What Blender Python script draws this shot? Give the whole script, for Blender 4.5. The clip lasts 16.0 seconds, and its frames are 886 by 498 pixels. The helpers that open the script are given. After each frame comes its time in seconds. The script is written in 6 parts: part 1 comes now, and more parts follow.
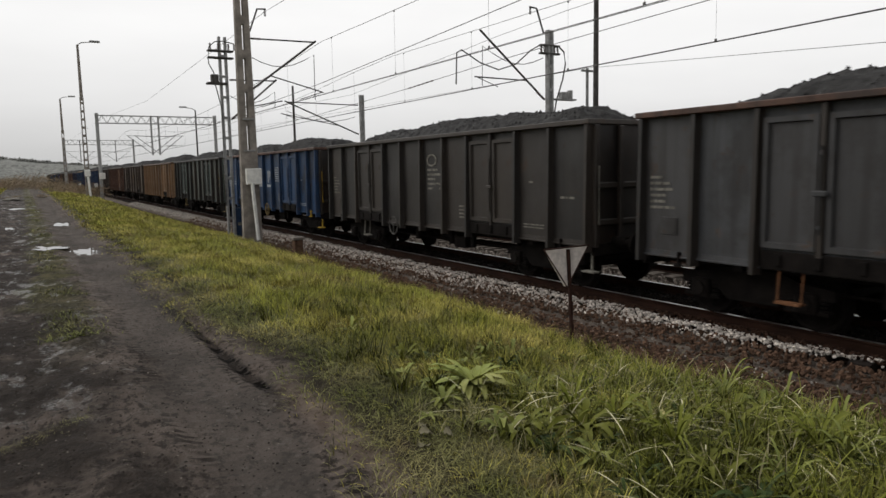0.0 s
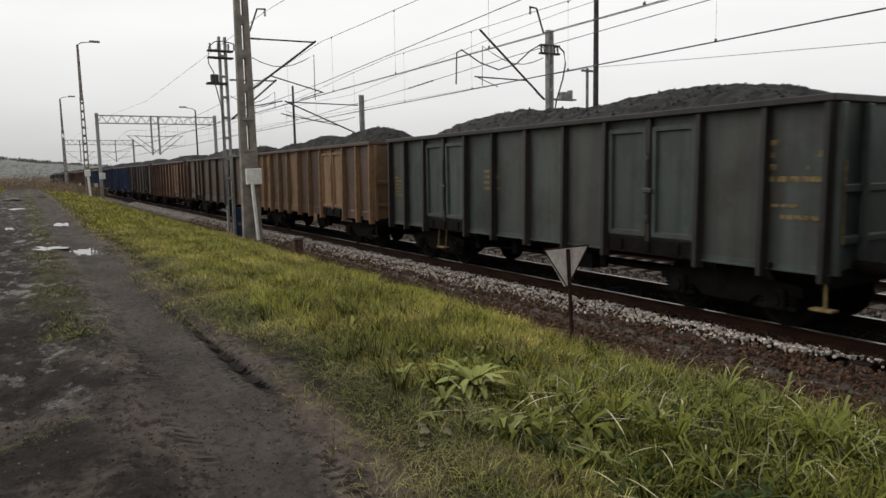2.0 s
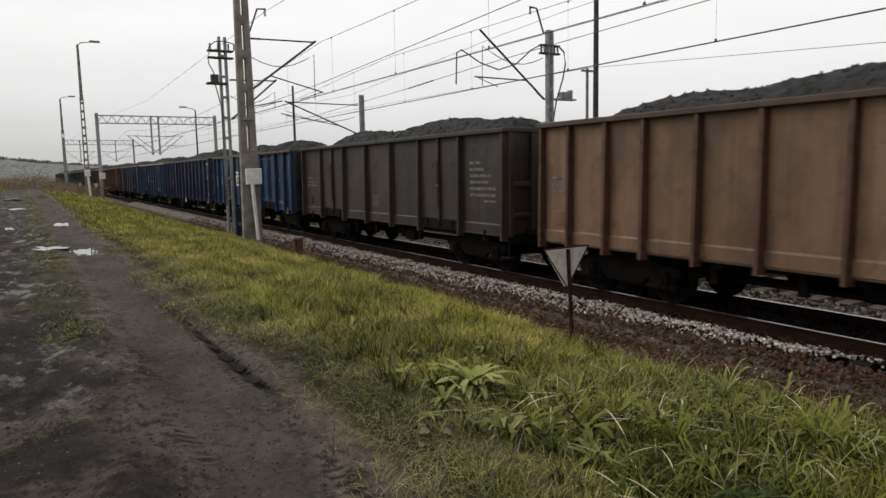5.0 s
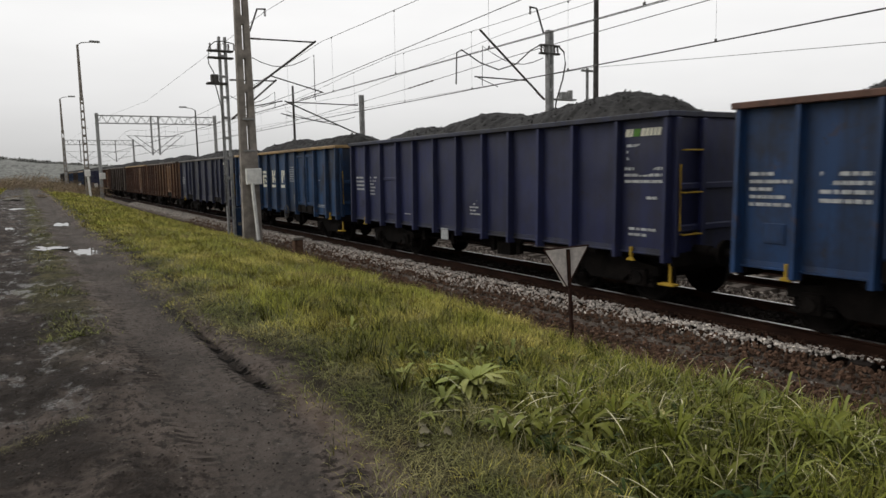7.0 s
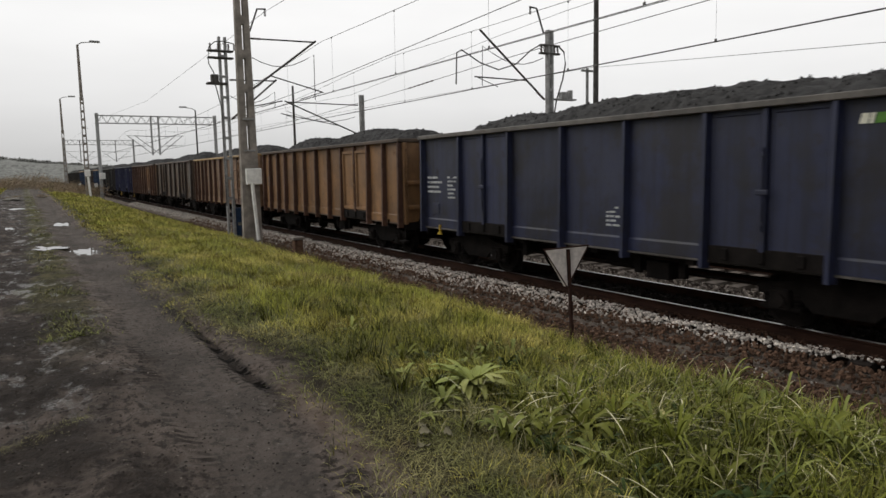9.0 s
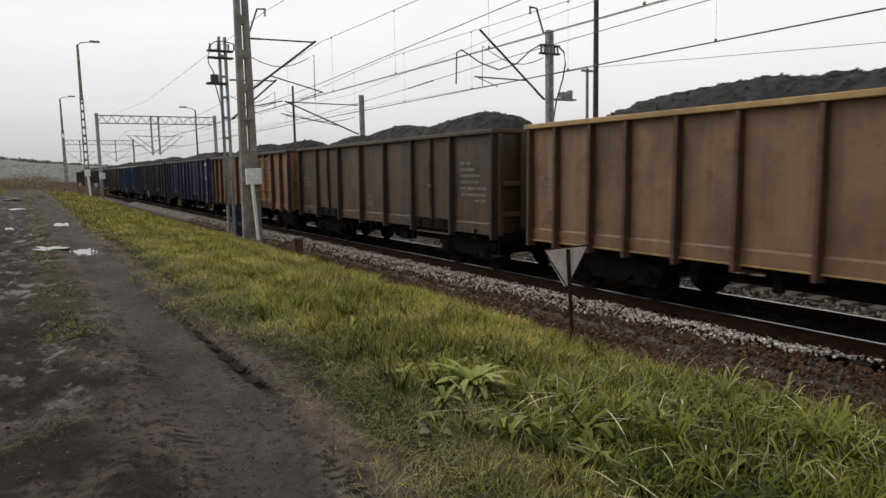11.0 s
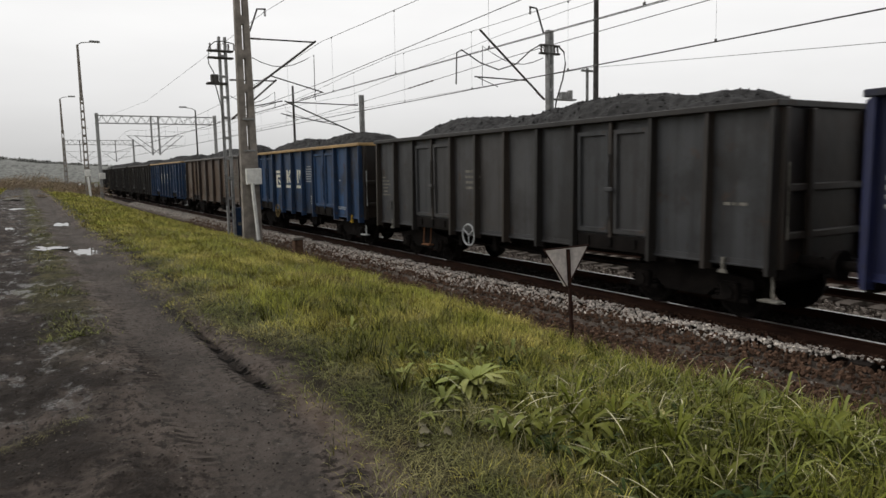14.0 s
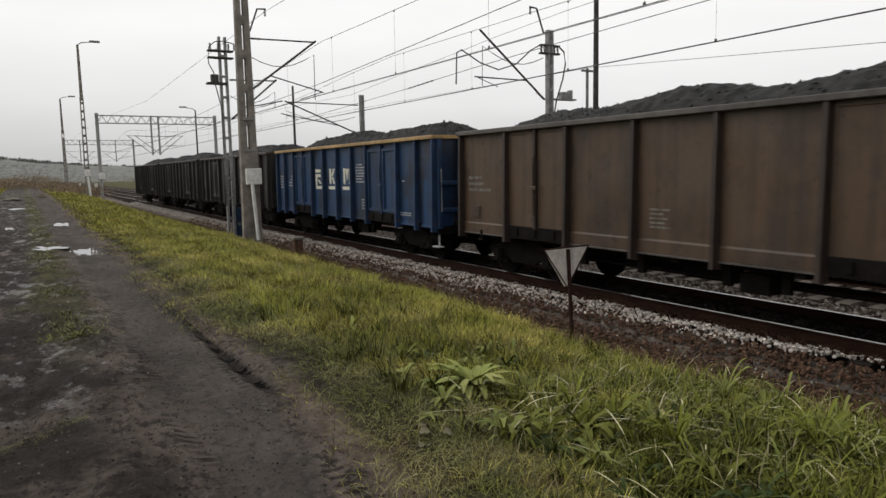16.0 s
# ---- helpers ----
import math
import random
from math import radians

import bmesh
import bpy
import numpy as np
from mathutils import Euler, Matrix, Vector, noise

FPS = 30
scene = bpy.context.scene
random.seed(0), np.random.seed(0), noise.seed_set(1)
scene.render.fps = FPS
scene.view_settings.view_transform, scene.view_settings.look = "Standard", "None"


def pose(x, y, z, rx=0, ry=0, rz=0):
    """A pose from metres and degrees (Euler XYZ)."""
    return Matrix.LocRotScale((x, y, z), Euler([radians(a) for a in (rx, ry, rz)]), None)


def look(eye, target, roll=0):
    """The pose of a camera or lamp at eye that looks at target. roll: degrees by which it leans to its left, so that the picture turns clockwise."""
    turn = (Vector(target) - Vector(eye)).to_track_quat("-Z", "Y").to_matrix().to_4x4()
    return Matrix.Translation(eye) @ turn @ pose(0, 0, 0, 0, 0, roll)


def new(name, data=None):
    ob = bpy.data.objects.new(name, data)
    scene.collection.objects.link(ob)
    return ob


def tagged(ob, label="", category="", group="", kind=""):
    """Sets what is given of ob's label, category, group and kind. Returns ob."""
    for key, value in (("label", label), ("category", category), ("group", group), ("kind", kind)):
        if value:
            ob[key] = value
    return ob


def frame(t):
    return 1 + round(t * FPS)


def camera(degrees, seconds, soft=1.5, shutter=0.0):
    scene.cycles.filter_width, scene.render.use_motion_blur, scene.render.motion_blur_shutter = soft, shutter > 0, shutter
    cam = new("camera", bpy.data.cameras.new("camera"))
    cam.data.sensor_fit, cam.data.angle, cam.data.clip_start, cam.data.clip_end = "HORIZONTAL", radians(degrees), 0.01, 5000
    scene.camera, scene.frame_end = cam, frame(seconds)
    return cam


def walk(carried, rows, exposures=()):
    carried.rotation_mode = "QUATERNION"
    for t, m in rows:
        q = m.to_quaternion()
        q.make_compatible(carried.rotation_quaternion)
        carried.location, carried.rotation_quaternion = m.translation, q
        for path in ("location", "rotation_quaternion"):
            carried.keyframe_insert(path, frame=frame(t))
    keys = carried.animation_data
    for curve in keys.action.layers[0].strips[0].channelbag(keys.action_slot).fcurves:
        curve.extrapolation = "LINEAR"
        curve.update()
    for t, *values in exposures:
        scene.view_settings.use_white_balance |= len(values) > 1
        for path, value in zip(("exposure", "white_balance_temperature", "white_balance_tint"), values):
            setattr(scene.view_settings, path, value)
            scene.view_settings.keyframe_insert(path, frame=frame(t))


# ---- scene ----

# ---- camera: stands still beside the farm road, hand-held at eye height ----
cam = camera(65.35, 16.0, soft=1.5, shutter=0.1)
EYE = Vector((0.0, 0.0, 2.519))
YAW, PITCH = 0.54306, 0.11463
AIM = EYE + Vector((math.sin(YAW) * math.cos(PITCH), math.cos(YAW) * math.cos(PITCH), -math.sin(PITCH))) * 10
CAM_POSE = look(EYE, AIM, -1.1365)
walk(cam, [(0.0, CAM_POSE), (16.0, CAM_POSE)])

# ---- overcast daylight ----
SUN_ELEV, SUN_ROT = radians(42), radians(-38)


def make_world():
    w = bpy.data.worlds.new("overcast_sky")
    scene.world = w
    w.use_nodes = True
    nt = w.node_tree
    nt.nodes.clear()
    out = nt.nodes.new("ShaderNodeOutputWorld")
    bg = nt.nodes.new("ShaderNodeBackground")
    bg.inputs["Strength"].default_value = 0.1
    sky = nt.nodes.new("ShaderNodeTexSky")
    sky.sky_type = "NISHITA"
    sky.sun_disc = False
    sky.sun_elevation, sky.sun_rotation = SUN_ELEV, SUN_ROT
    sky.dust_density = 6.0
    hsv = nt.nodes.new("ShaderNodeHueSaturation")
    hsv.inputs["Saturation"].default_value = 0.15
    tc = nt.nodes.new("ShaderNodeTexCoord")
    sep = nt.nodes.new("ShaderNodeSeparateXYZ")
    ramp = nt.nodes.new("ShaderNodeValToRGB")
    e = ramp.color_ramp.elements
    e[0].position, e[0].color = 0.0, (5.7, 5.7, 5.65, 1)
    e[1].position, e[1].color = 1.0, (6.6, 6.65, 6.8, 1)
    mid = e.new(0.20)
    mid.color = (9.75, 9.7, 9.66, 1)
    low = e.new(0.09)
    low.color = (8.4, 8.37, 8.35, 1)
    cloud = nt.nodes.new("ShaderNodeTexNoise")
    cloud.inputs["Scale"].default_value = 2.6
    cloud.inputs["Detail"].default_value = 5.0
    mp = nt.nodes.new("ShaderNodeMapping")
    mp.inputs["Scale"].default_value = (1, 1, 3.5)
    cr = nt.nodes.new("ShaderNodeMapRange")
    cr.inputs["From Min"].default_value, cr.inputs["From Max"].default_value = 0.3, 0.7
    cr.inputs["To Min"].default_value, cr.inputs["To Max"].default_value = 0.95, 1.05
    mul = nt.nodes.new("ShaderNodeMixRGB")
    mul.blend_type, mul.inputs["Fac"].default_value = "MULTIPLY", 1.0
    mix = nt.nodes.new("ShaderNodeMixRGB")
    mix.inputs["Fac"].default_value = 0.9
    ln = nt.links.new
    ln(tc.outputs["Generated"], sep.inputs[0])
    ln(sep.outputs["Z"], ramp.inputs["Fac"])
    ln(tc.outputs["Generated"], mp.inputs["Vector"])
    ln(mp.outputs["Vector"], cloud.inputs["Vector"])
    ln(cloud.outputs["Fac"], cr.inputs["Value"])
    glow = nt.nodes.new("ShaderNodeVectorMath")
    glow.operation = "DOT_PRODUCT"
    glow.inputs[1].default_value = (0.75, 0.45, 0.25)
    gr = nt.nodes.new("ShaderNodeMapRange")
    gr.inputs["From Min"].default_value, gr.inputs["From Max"].default_value = -1.0, 1.0
    gr.inputs["To Min"].default_value, gr.inputs["To Max"].default_value = 0.64, 1.12
    side = nt.nodes.new("ShaderNodeMixRGB")
    side.blend_type, side.inputs["Fac"].default_value = "MULTIPLY", 1.0
    ln(tc.outputs["Generated"], glow.inputs[0])
    ln(glow.outputs["Value"], gr.inputs["Value"])
    ln(ramp.outputs["Color"], side.inputs["Color1"])
    ln(gr.outputs["Result"], side.inputs["Color2"])
    ln(side.outputs["Color"], mul.inputs["Color1"])
    ln(cr.outputs["Result"], mul.inputs["Color2"])
    ln(sky.outputs["Color"], hsv.inputs["Color"])
    ln(hsv.outputs["Color"], mix.inputs["Color1"])
    ln(mul.outputs["Color"], mix.inputs["Color2"])
    ln(mix.outputs["Color"], bg.inputs["Color"])
    ln(bg.outputs["Background"], out.inputs["Surface"])


make_world()
sun_data = bpy.data.lights.new("sun", "SUN")
sun_data.energy, sun_data.angle, sun_data.color = 1.25, radians(50), (1.0, 0.97, 0.93)
sun = new("sun", sun_data)
sun.matrix_world = look((0, 0, 60), (-20 * math.sin(SUN_ROT), -20 * math.cos(SUN_ROT), 60 - 20 * math.tan(SUN_ELEV)))
scene.view_settings.exposure = 0.0


# ---- materials ----
def nodes_of(name):
    m = bpy.data.materials.new(name)
    m.use_nodes = True
    nt = m.node_tree
    return m, nt, nt.nodes["Principled BSDF"], nt.links.new


def noise_node(nt, scale, detail=4.0, stretch=None, rough=0.55):
    tc = nt.nodes.new("ShaderNodeTexCoord")
    n = nt.nodes.new("ShaderNodeTexNoise")
    n.inputs["Scale"].default_value, n.inputs["Detail"].default_value = scale, detail
    n.inputs["Roughness"].default_value = rough
    if stretch:
        mp = nt.nodes.new("ShaderNodeMapping")
        mp.inputs["Scale"].default_value = stretch
        nt.links.new(tc.outputs["Object"], mp.inputs["Vector"])
        nt.links.new(mp.outputs["Vector"], n.inputs["Vector"])
    else:
        nt.links.new(tc.outputs["Object"], n.inputs["Vector"])
    return n.outputs["Fac"]


def span(nt, value, a, b, lo=0.0, hi=1.0):
    r = nt.nodes.new("ShaderNodeMapRange")
    r.inputs["From Min"].default_value, r.inputs["From Max"].default_value = a, b
    r.inputs["To Min"].default_value, r.inputs["To Max"].default_value = lo, hi
    nt.links.new(value, r.inputs["Value"])
    return r.outputs["Result"]


def math_node(nt, op, a, b):
    n = nt.nodes.new("ShaderNodeMath")
    n.operation = op
    for i, s in enumerate((a, b)):
        if isinstance(s, (int, float)):
            n.inputs[i].default_value = s
        else:
            nt.links.new(s, n.inputs[i])
    return n.outputs[0]


def blend(nt, fac, a, b, mode="MIX"):
    n = nt.nodes.new("ShaderNodeMixRGB")
    n.blend_type = mode
    for key, s in (("Fac", fac), ("Color1", a), ("Color2", b)):
        if isinstance(s, (int, float)):
            n.inputs[key].default_value = s
        elif isinstance(s, tuple):
            n.inputs[key].default_value = (*s, 1)
        else:
            nt.links.new(s, n.inputs[key])
    return n.outputs["Color"]


def bump(nt, bs, height, strength=0.3, dist=0.01):
    b = nt.nodes.new("ShaderNodeBump")
    b.inputs["Strength"].default_value, b.inputs["Distance"].default_value = strength, dist
    nt.links.new(height, b.inputs["Height"])
    nt.links.new(b.outputs["Normal"], bs.inputs["Normal"])


def plain(name, color, rough=0.7, metal=0.0, scale=8.0, spread=0.35, relief=0.2, stretch=None, island=False):
    """Mottled at two scales, with a fine relief."""
    m, nt, bs, ln = nodes_of(name)
    dark = tuple(c * (1 - spread) for c in color)
    light = tuple(min(1, c * (1 + spread)) for c in color)
    c1 = blend(nt, span(nt, noise_node(nt, scale, 5, stretch), 0.35, 0.65), dark, light)
    c2 = blend(nt, span(nt, noise_node(nt, scale * 6, 3), 0.3, 0.7, 0.0, 0.5), c1, dark)
    if island:
        g = nt.nodes.new("ShaderNodeNewGeometry")
        f = span(nt, g.outputs["Random Per Island"], 0, 1, 0.55, 1.45)
        c2 = blend(nt, 1.0, c2, f, "MULTIPLY")
    ln(c2, bs.inputs["Base Color"])
    bs.inputs["Roughness"].default_value, bs.inputs["Metallic"].default_value = rough, metal
    bs.inputs["Specular IOR Level"].default_value = 0.5 if rough < 0.5 else 0.12
    if relief:
        bump(nt, bs, noise_node(nt, scale * 8, 4), relief, 0.01)
    return m


def paint(name, color, rust=(0.10, 0.055, 0.03), wear=0.45, grime=0.5, shift=0.0, dusty=0.0):
    """Old wagon paint: faded blotches, rusty scabs, soot streaks running down."""
    m, nt, bs, ln = nodes_of(name)
    faded = tuple(c * 0.85 + 0.010 for c in color)
    c = blend(nt, span(nt, noise_node(nt, 1.2 + shift, 6, None, 0.6), 0.42, 0.62), color, faded)
    pale = span(nt, noise_node(nt, 2.6 + shift, 5, (1, 1, 0.7), 0.7), 0.58, 0.70, 0.0, 0.55 * wear)
    c = blend(nt, pale, c, tuple(min(1.0, x * 1.6 + 0.012) for x in color))
    streak = span(nt, noise_node(nt, 1.0, 4, (2 + shift, 4.2, 0.22), 0.6), 0.45, 0.66, 0.0, min(1.0, grime * 1.15))
    c = blend(nt, streak, c, tuple(x * 0.30 + 0.006 for x in color))
    scab = span(nt, noise_node(nt, 2.3 + shift, 8, None, 0.72), 0.63 - 0.12 * wear, 0.69 - 0.1 * wear, 0.0, 0.6)
    c = blend(nt, scab, c, rust)
    fleck = span(nt, noise_node(nt, 9.0 + shift, 6, (1, 1, 0.6), 0.7), 0.60, 0.68, 0.0, 0.55)
    c = blend(nt, fleck, c, tuple(x * 0.4 for x in rust))
    soot = span(nt, noise_node(nt, 0.8 + shift * 0.3, 6, None, 0.65), 0.46, 0.60, 0.0, min(1.0, 1.05 * grime))
    c = blend(nt, soot, c, (0.016, 0.014, 0.013))
    oi = nt.nodes.new("ShaderNodeObjectInfo")
    if dusty:
        # some sheets carry more brown dust than others
        dust = math_node(nt, "FRACT", math_node(nt, "MULTIPLY", oi.outputs["Random"], 7.31), 0.0)
        c = blend(nt, span(nt, dust, 0.35, 1.0, 0.0, dusty), c, (0.085, 0.060, 0.042))
    c = blend(nt, 1.0, c, span(nt, oi.outputs["Random"], 0, 1, 0.64, 0.98), "MULTIPLY")
    ln(c, bs.inputs["Base Color"])
    ln(span(nt, scab, 0, 1, 0.5, 0.85), bs.inputs["Roughness"])
    bs.inputs["Specular IOR Level"].default_value = 0.38
    h = math_node(nt, "ADD", noise_node(nt, 1.3, 2), math_node(nt, "MULTIPLY", noise_node(nt, 22, 4), 0.08))
    bump(nt, bs, h, 0.5, 0.04)
    return m


M_COAL = plain("coal", (0.033, 0.032, 0.031), 0.75, 0.0, 5.0, 0.5, 0.8)
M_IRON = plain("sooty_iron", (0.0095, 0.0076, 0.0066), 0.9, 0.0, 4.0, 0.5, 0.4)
M_RAILSIDE = plain("rusty_rail", (0.026, 0.012, 0.0075), 0.9, 0.0, 7.0, 0.45, 0.4, (1, 0.2, 1))
M_RAILTOP = plain("polished_rail_head", (0.48, 0.47, 0.46), 0.38, 1.0, 6.0, 0.1, 0.0)
M_CONCRETE = plain("weathered_concrete", (0.26, 0.232, 0.205), 0.9, 0.0, 2.5, 0.35, 0.4)
# dark copy of the sleeper concrete: shade under the train is in its colour
M_SHADESLEEPER = plain("shaded_sleeper", (0.020, 0.016, 0.014), 0.9, 0.0, 3.0, 0.4, 0.4)
M_SLEEPER = plain("concrete_sleeper", (0.15, 0.125, 0.105), 0.9, 0.0, 3.0, 0.4, 0.4)
M_GALV = plain("galvanised_steel", (0.29, 0.29, 0.285), 0.6, 0.1, 6.0, 0.3, 0.2)
# lighter copy of the galvanised steel, distance haze put into its colour
M_HAZEGALV = plain("hazed_galvanised_steel", (0.36, 0.36, 0.355), 0.6, 0.1, 6.0, 0.2, 0.1)
M_DARKSTEEL = plain("dark_weathered_steel", (0.085, 0.08, 0.075), 0.7, 0.3, 6.0, 0.3, 0.2)
M_WIRE = plain("oxidised_copper_wire", (0.12, 0.115, 0.11), 0.6, 0.3, 9.0, 0.2, 0.0)
M_INSUL = plain("brown_porcelain", (0.07, 0.04, 0.03), 0.3, 0.0, 9.0, 0.3, 0.0)
M_WHITE = plain("dirty_white_paint", (0.80, 0.79, 0.75), 0.7, 0.0, 6.0, 0.15, 0.1)
M_SIGN = plain("scratched_grey_white_sign", (0.60, 0.55, 0.51), 0.7, 0.0, 5.0, 0.3, 0.1)
M_SIGNEDGE = plain("rust_red_sign_edge", (0.040, 0.020, 0.015), 0.8, 0.0, 12.0, 0.4, 0.1)
M_YELLOW = plain("yellow_paint", (0.40, 0.26, 0.035), 0.6, 0.0, 9.0, 0.25, 0.1)
M_BARREL = plain("blue_plastic", (0.022, 0.042, 0.085), 0.5, 0.0, 5.0, 0.25, 0.1)
M_TEXT = plain("worn_white_lettering", (0.42, 0.43, 0.43), 0.8, 0.0, 14.0, 0.3, 0.0)
M_TEXTDIM = plain("faded_lettering", (0.19, 0.18, 0.155), 0.8, 0.0, 14.0, 0.4, 0.0)
M_CREAM = plain("cream_painted_mark", (0.72, 0.70, 0.58), 0.75, 0.0, 10.0, 0.15, 0.0)
M_BALLAST = plain("pale_ballast_stone", (0.54, 0.49, 0.44), 0.95, 0.0, 9.0, 0.45, 0.4, None, True)
M_DULLBALLAST = plain("dull_tan_ballast_stone", (0.36, 0.31, 0.265), 0.95, 0.0, 9.0, 0.45, 0.4, None, True)
M_GRAVEL = plain("rust_brown_gravel", (0.110, 0.066, 0.044), 0.95, 0.0, 9.0, 0.4, 0.4, None, True)
# stone darkened in its colour for the shade beneath the wagons
M_SHADESTONE = plain("shaded_stone", (0.018, 0.014, 0.012), 0.95, 0.0, 9.0, 0.5, 0.4, None, True)
M_RUSTSTONE = plain("rust_stained_stone", (0.050, 0.027, 0.018), 0.95, 0.0, 9.0, 0.5, 0.4, None, True)
M_PEBBLE = plain("road_pebble", (0.15, 0.13, 0.11), 0.9, 0.0, 9.0, 0.4, 0.3, None, True)
M_CLOD = plain("dark_mud_clod", (0.036, 0.030, 0.025), 0.95, 0.0, 9.0, 0.5, 0.4, None, True)
M_WATER = plain("muddy_water", (0.03, 0.027, 0.022), 0.04, 0.0, 2.0, 0.2, 0.0)


def leafy(name, color, spread=0.45, rough=0.6, dry=None, gloss=0.1, withered=None):
    m, nt, bs, ln = nodes_of(name)
    g = nt.nodes.new("ShaderNodeNewGeometry")
    dry = dry or tuple(x * 1.3 for x in color)
    c = blend(nt, span(nt, noise_node(nt, 0.9, 4), 0.42, 0.62), color, dry)
    c = blend(nt, span(nt, noise_node(nt, 0.5, 5), 0.48, 0.66, 0, 0.75), c, tuple(x * 0.5 for x in color))
    if withered:
        c = blend(nt, span(nt, noise_node(nt, 1.3, 5), 0.60, 0.68, 0, 0.8), c, withered)
    c = blend(nt, 1.0, c, span(nt, g.outputs["Random Per Island"], 0, 1, 1 - spread, 1 + spread), "MULTIPLY")
    ln(c, bs.inputs["Base Color"])
    bs.inputs["Roughness"].default_value = rough
    bs.inputs["Specular IOR Level"].default_value = gloss
    return m


M_GRASS = leafy("autumn_grass", (0.248, 0.252, 0.044), 0.9, 0.65, (0.40, 0.34, 0.088), 0.08, (0.21, 0.14, 0.07))
M_MAT = leafy("matted_olive_grass", (0.122, 0.130, 0.042), 0.9, 0.75, (0.20, 0.182, 0.082), 0.08, (0.15, 0.112, 0.06))
M_ROSETTE = leafy("pale_broad_leaf", (0.23, 0.26, 0.07), 0.5, 0.55, (0.36, 0.35, 0.12), 0.12)
M_STRAW = leafy("pale_dry_grass", (0.25, 0.225, 0.12), 0.3)
M_WEED = leafy("broad_weed_leaf", (0.135, 0.155, 0.042), 0.8, 0.55, (0.27, 0.27, 0.07), 0.1)
M_DARKLEAF = leafy("dark_green_leaf", (0.030, 0.048, 0.012), 0.8, 0.5, (0.060, 0.075, 0.020), 0.1)
M_LUSH = leafy("lush_green_blade", (0.110, 0.122, 0.016), 0.95, 0.55, (0.175, 0.185, 0.035), 0.1)
M_SPIKE = leafy("bleached_grass_spike", (0.45, 0.42, 0.27), 0.5, 0.8)
M_BLADE = leafy("long_green_blade", (0.090, 0.096, 0.014), 0.95, 0.55, (0.145, 0.15, 0.032), 0.1)
M_YLEAF = leafy("yellowed_leaf", (0.42, 0.38, 0.16), 0.2)
# far woods: the grey of distance haze is put into the base colour
M_FARTREE = leafy("hazy_grey_far_wood", (0.21, 0.212, 0.196), 0.06, 0.95)
# autumn brown, lightened in the colour to stand for haze
M_BUSH = leafy("hazy_brown_autumn_scrub", (0.25, 0.205, 0.14), 0.3, 0.9, (0.31, 0.22, 0.15))


def ground_material():
    """Soil under grass, a muddy wheel-worn road along it and gravel by the track, divided by ragged edges."""
    m, nt, bs, ln = nodes_of("ground_soil")
    tc = nt.nodes.new("ShaderNodeTexCoord")
    sep = nt.nodes.new("ShaderNodeSeparateXYZ")
    ln(tc.outputs["Object"], sep.inputs[0])
    wob = math_node(nt, "MULTIPLY", math_node(nt, "SUBTRACT", noise_node(nt, 0.9, 6), 0.5), 1.5)
    x = math_node(nt, "ADD", sep.outputs["X"], wob)
    mud = blend(nt, span(nt, noise_node(nt, 1.6, 6, (1, 0.5, 1)), 0.38, 0.62), (0.068, 0.055, 0.046), (0.168, 0.136, 0.115))
    mud = blend(nt, span(nt, noise_node(nt, 14, 4), 0.5, 0.75, 0, 0.5), mud, (0.016, 0.013, 0.011))
    mud = blend(nt, span(nt, noise_node(nt, 13, 6, (1, 0.6, 1), 0.7), 0.50, 0.60, 0, 0.8), mud, (0.020, 0.0165, 0.014))
    lane = math_node(nt, "MULTIPLY", span(nt, x, 0.7, 0.95), span(nt, x, 1.62, 1.5))
    mud = blend(nt, math_node(nt, "MULTIPLY", lane, 0.55), mud, (0.086, 0.075, 0.066))
    mud = blend(nt, span(nt, noise_node(nt, 9, 5, (1, 0.7, 1), 0.6), 0.60, 0.66, 0, 0.7), mud, (0.13, 0.115, 0.10))
    lug = math_node(nt, "SINE", math_node(nt, "ADD", math_node(nt, "MULTIPLY", sep.outputs["Y"], 58.0), math_node(nt, "MULTIPLY", sep.outputs["X"], 26.0)), 0.0)
    lug = span(nt, lug, 0.1, 0.6)
    track_x = math_node(nt, "SUBTRACT", sep.outputs["X"], math_node(nt, "MULTIPLY", sep.outputs["Y"], 0.012))
    worn = span(nt, noise_node(nt, 1.1, 4), 0.45, 0.55)
    for a, b in ((0.70, 0.88), (1.36, 1.52)):
        band = math_node(nt, "MULTIPLY", span(nt, track_x, a, a + 0.03), span(nt, track_x, b, b - 0.03))
        mud = blend(nt, math_node(nt, "MULTIPLY", math_node(nt, "MULTIPLY", band, worn), math_node(nt, "MULTIPLY", lug, 0.75)), mud, (0.022, 0.018, 0.015))
    print_x = math_node(nt, "ADD", sep.outputs["X"], math_node(nt, "MULTIPLY", sep.outputs["Y"], 0.012))
    tyre = math_node(nt, "MULTIPLY", span(nt, print_x, 1.62, 1.65), span(nt, print_x, 1.76, 1.73))
    tyre = math_node(nt, "MULTIPLY", tyre, math_node(nt, "MULTIPLY", span(nt, sep.outputs["Y"], 5.3, 5.6), span(nt, sep.outputs["Y"], 10.5, 9.4)))
    mud = blend(nt, math_node(nt, "MULTIPLY", tyre, math_node(nt, "ADD", 0.60, math_node(nt, "MULTIPLY", lug, 0.40))), mud, (0.009, 0.0075, 0.0065))
    sandy = blend(nt, span(nt, noise_node(nt, 5, 5), 0.4, 0.6), (0.125, 0.093, 0.073), (0.21, 0.165, 0.132))
    soil = blend(nt, span(nt, noise_node(nt, 3, 6), 0.4, 0.6), (0.045, 0.045, 0.016), (0.105, 0.098, 0.036))
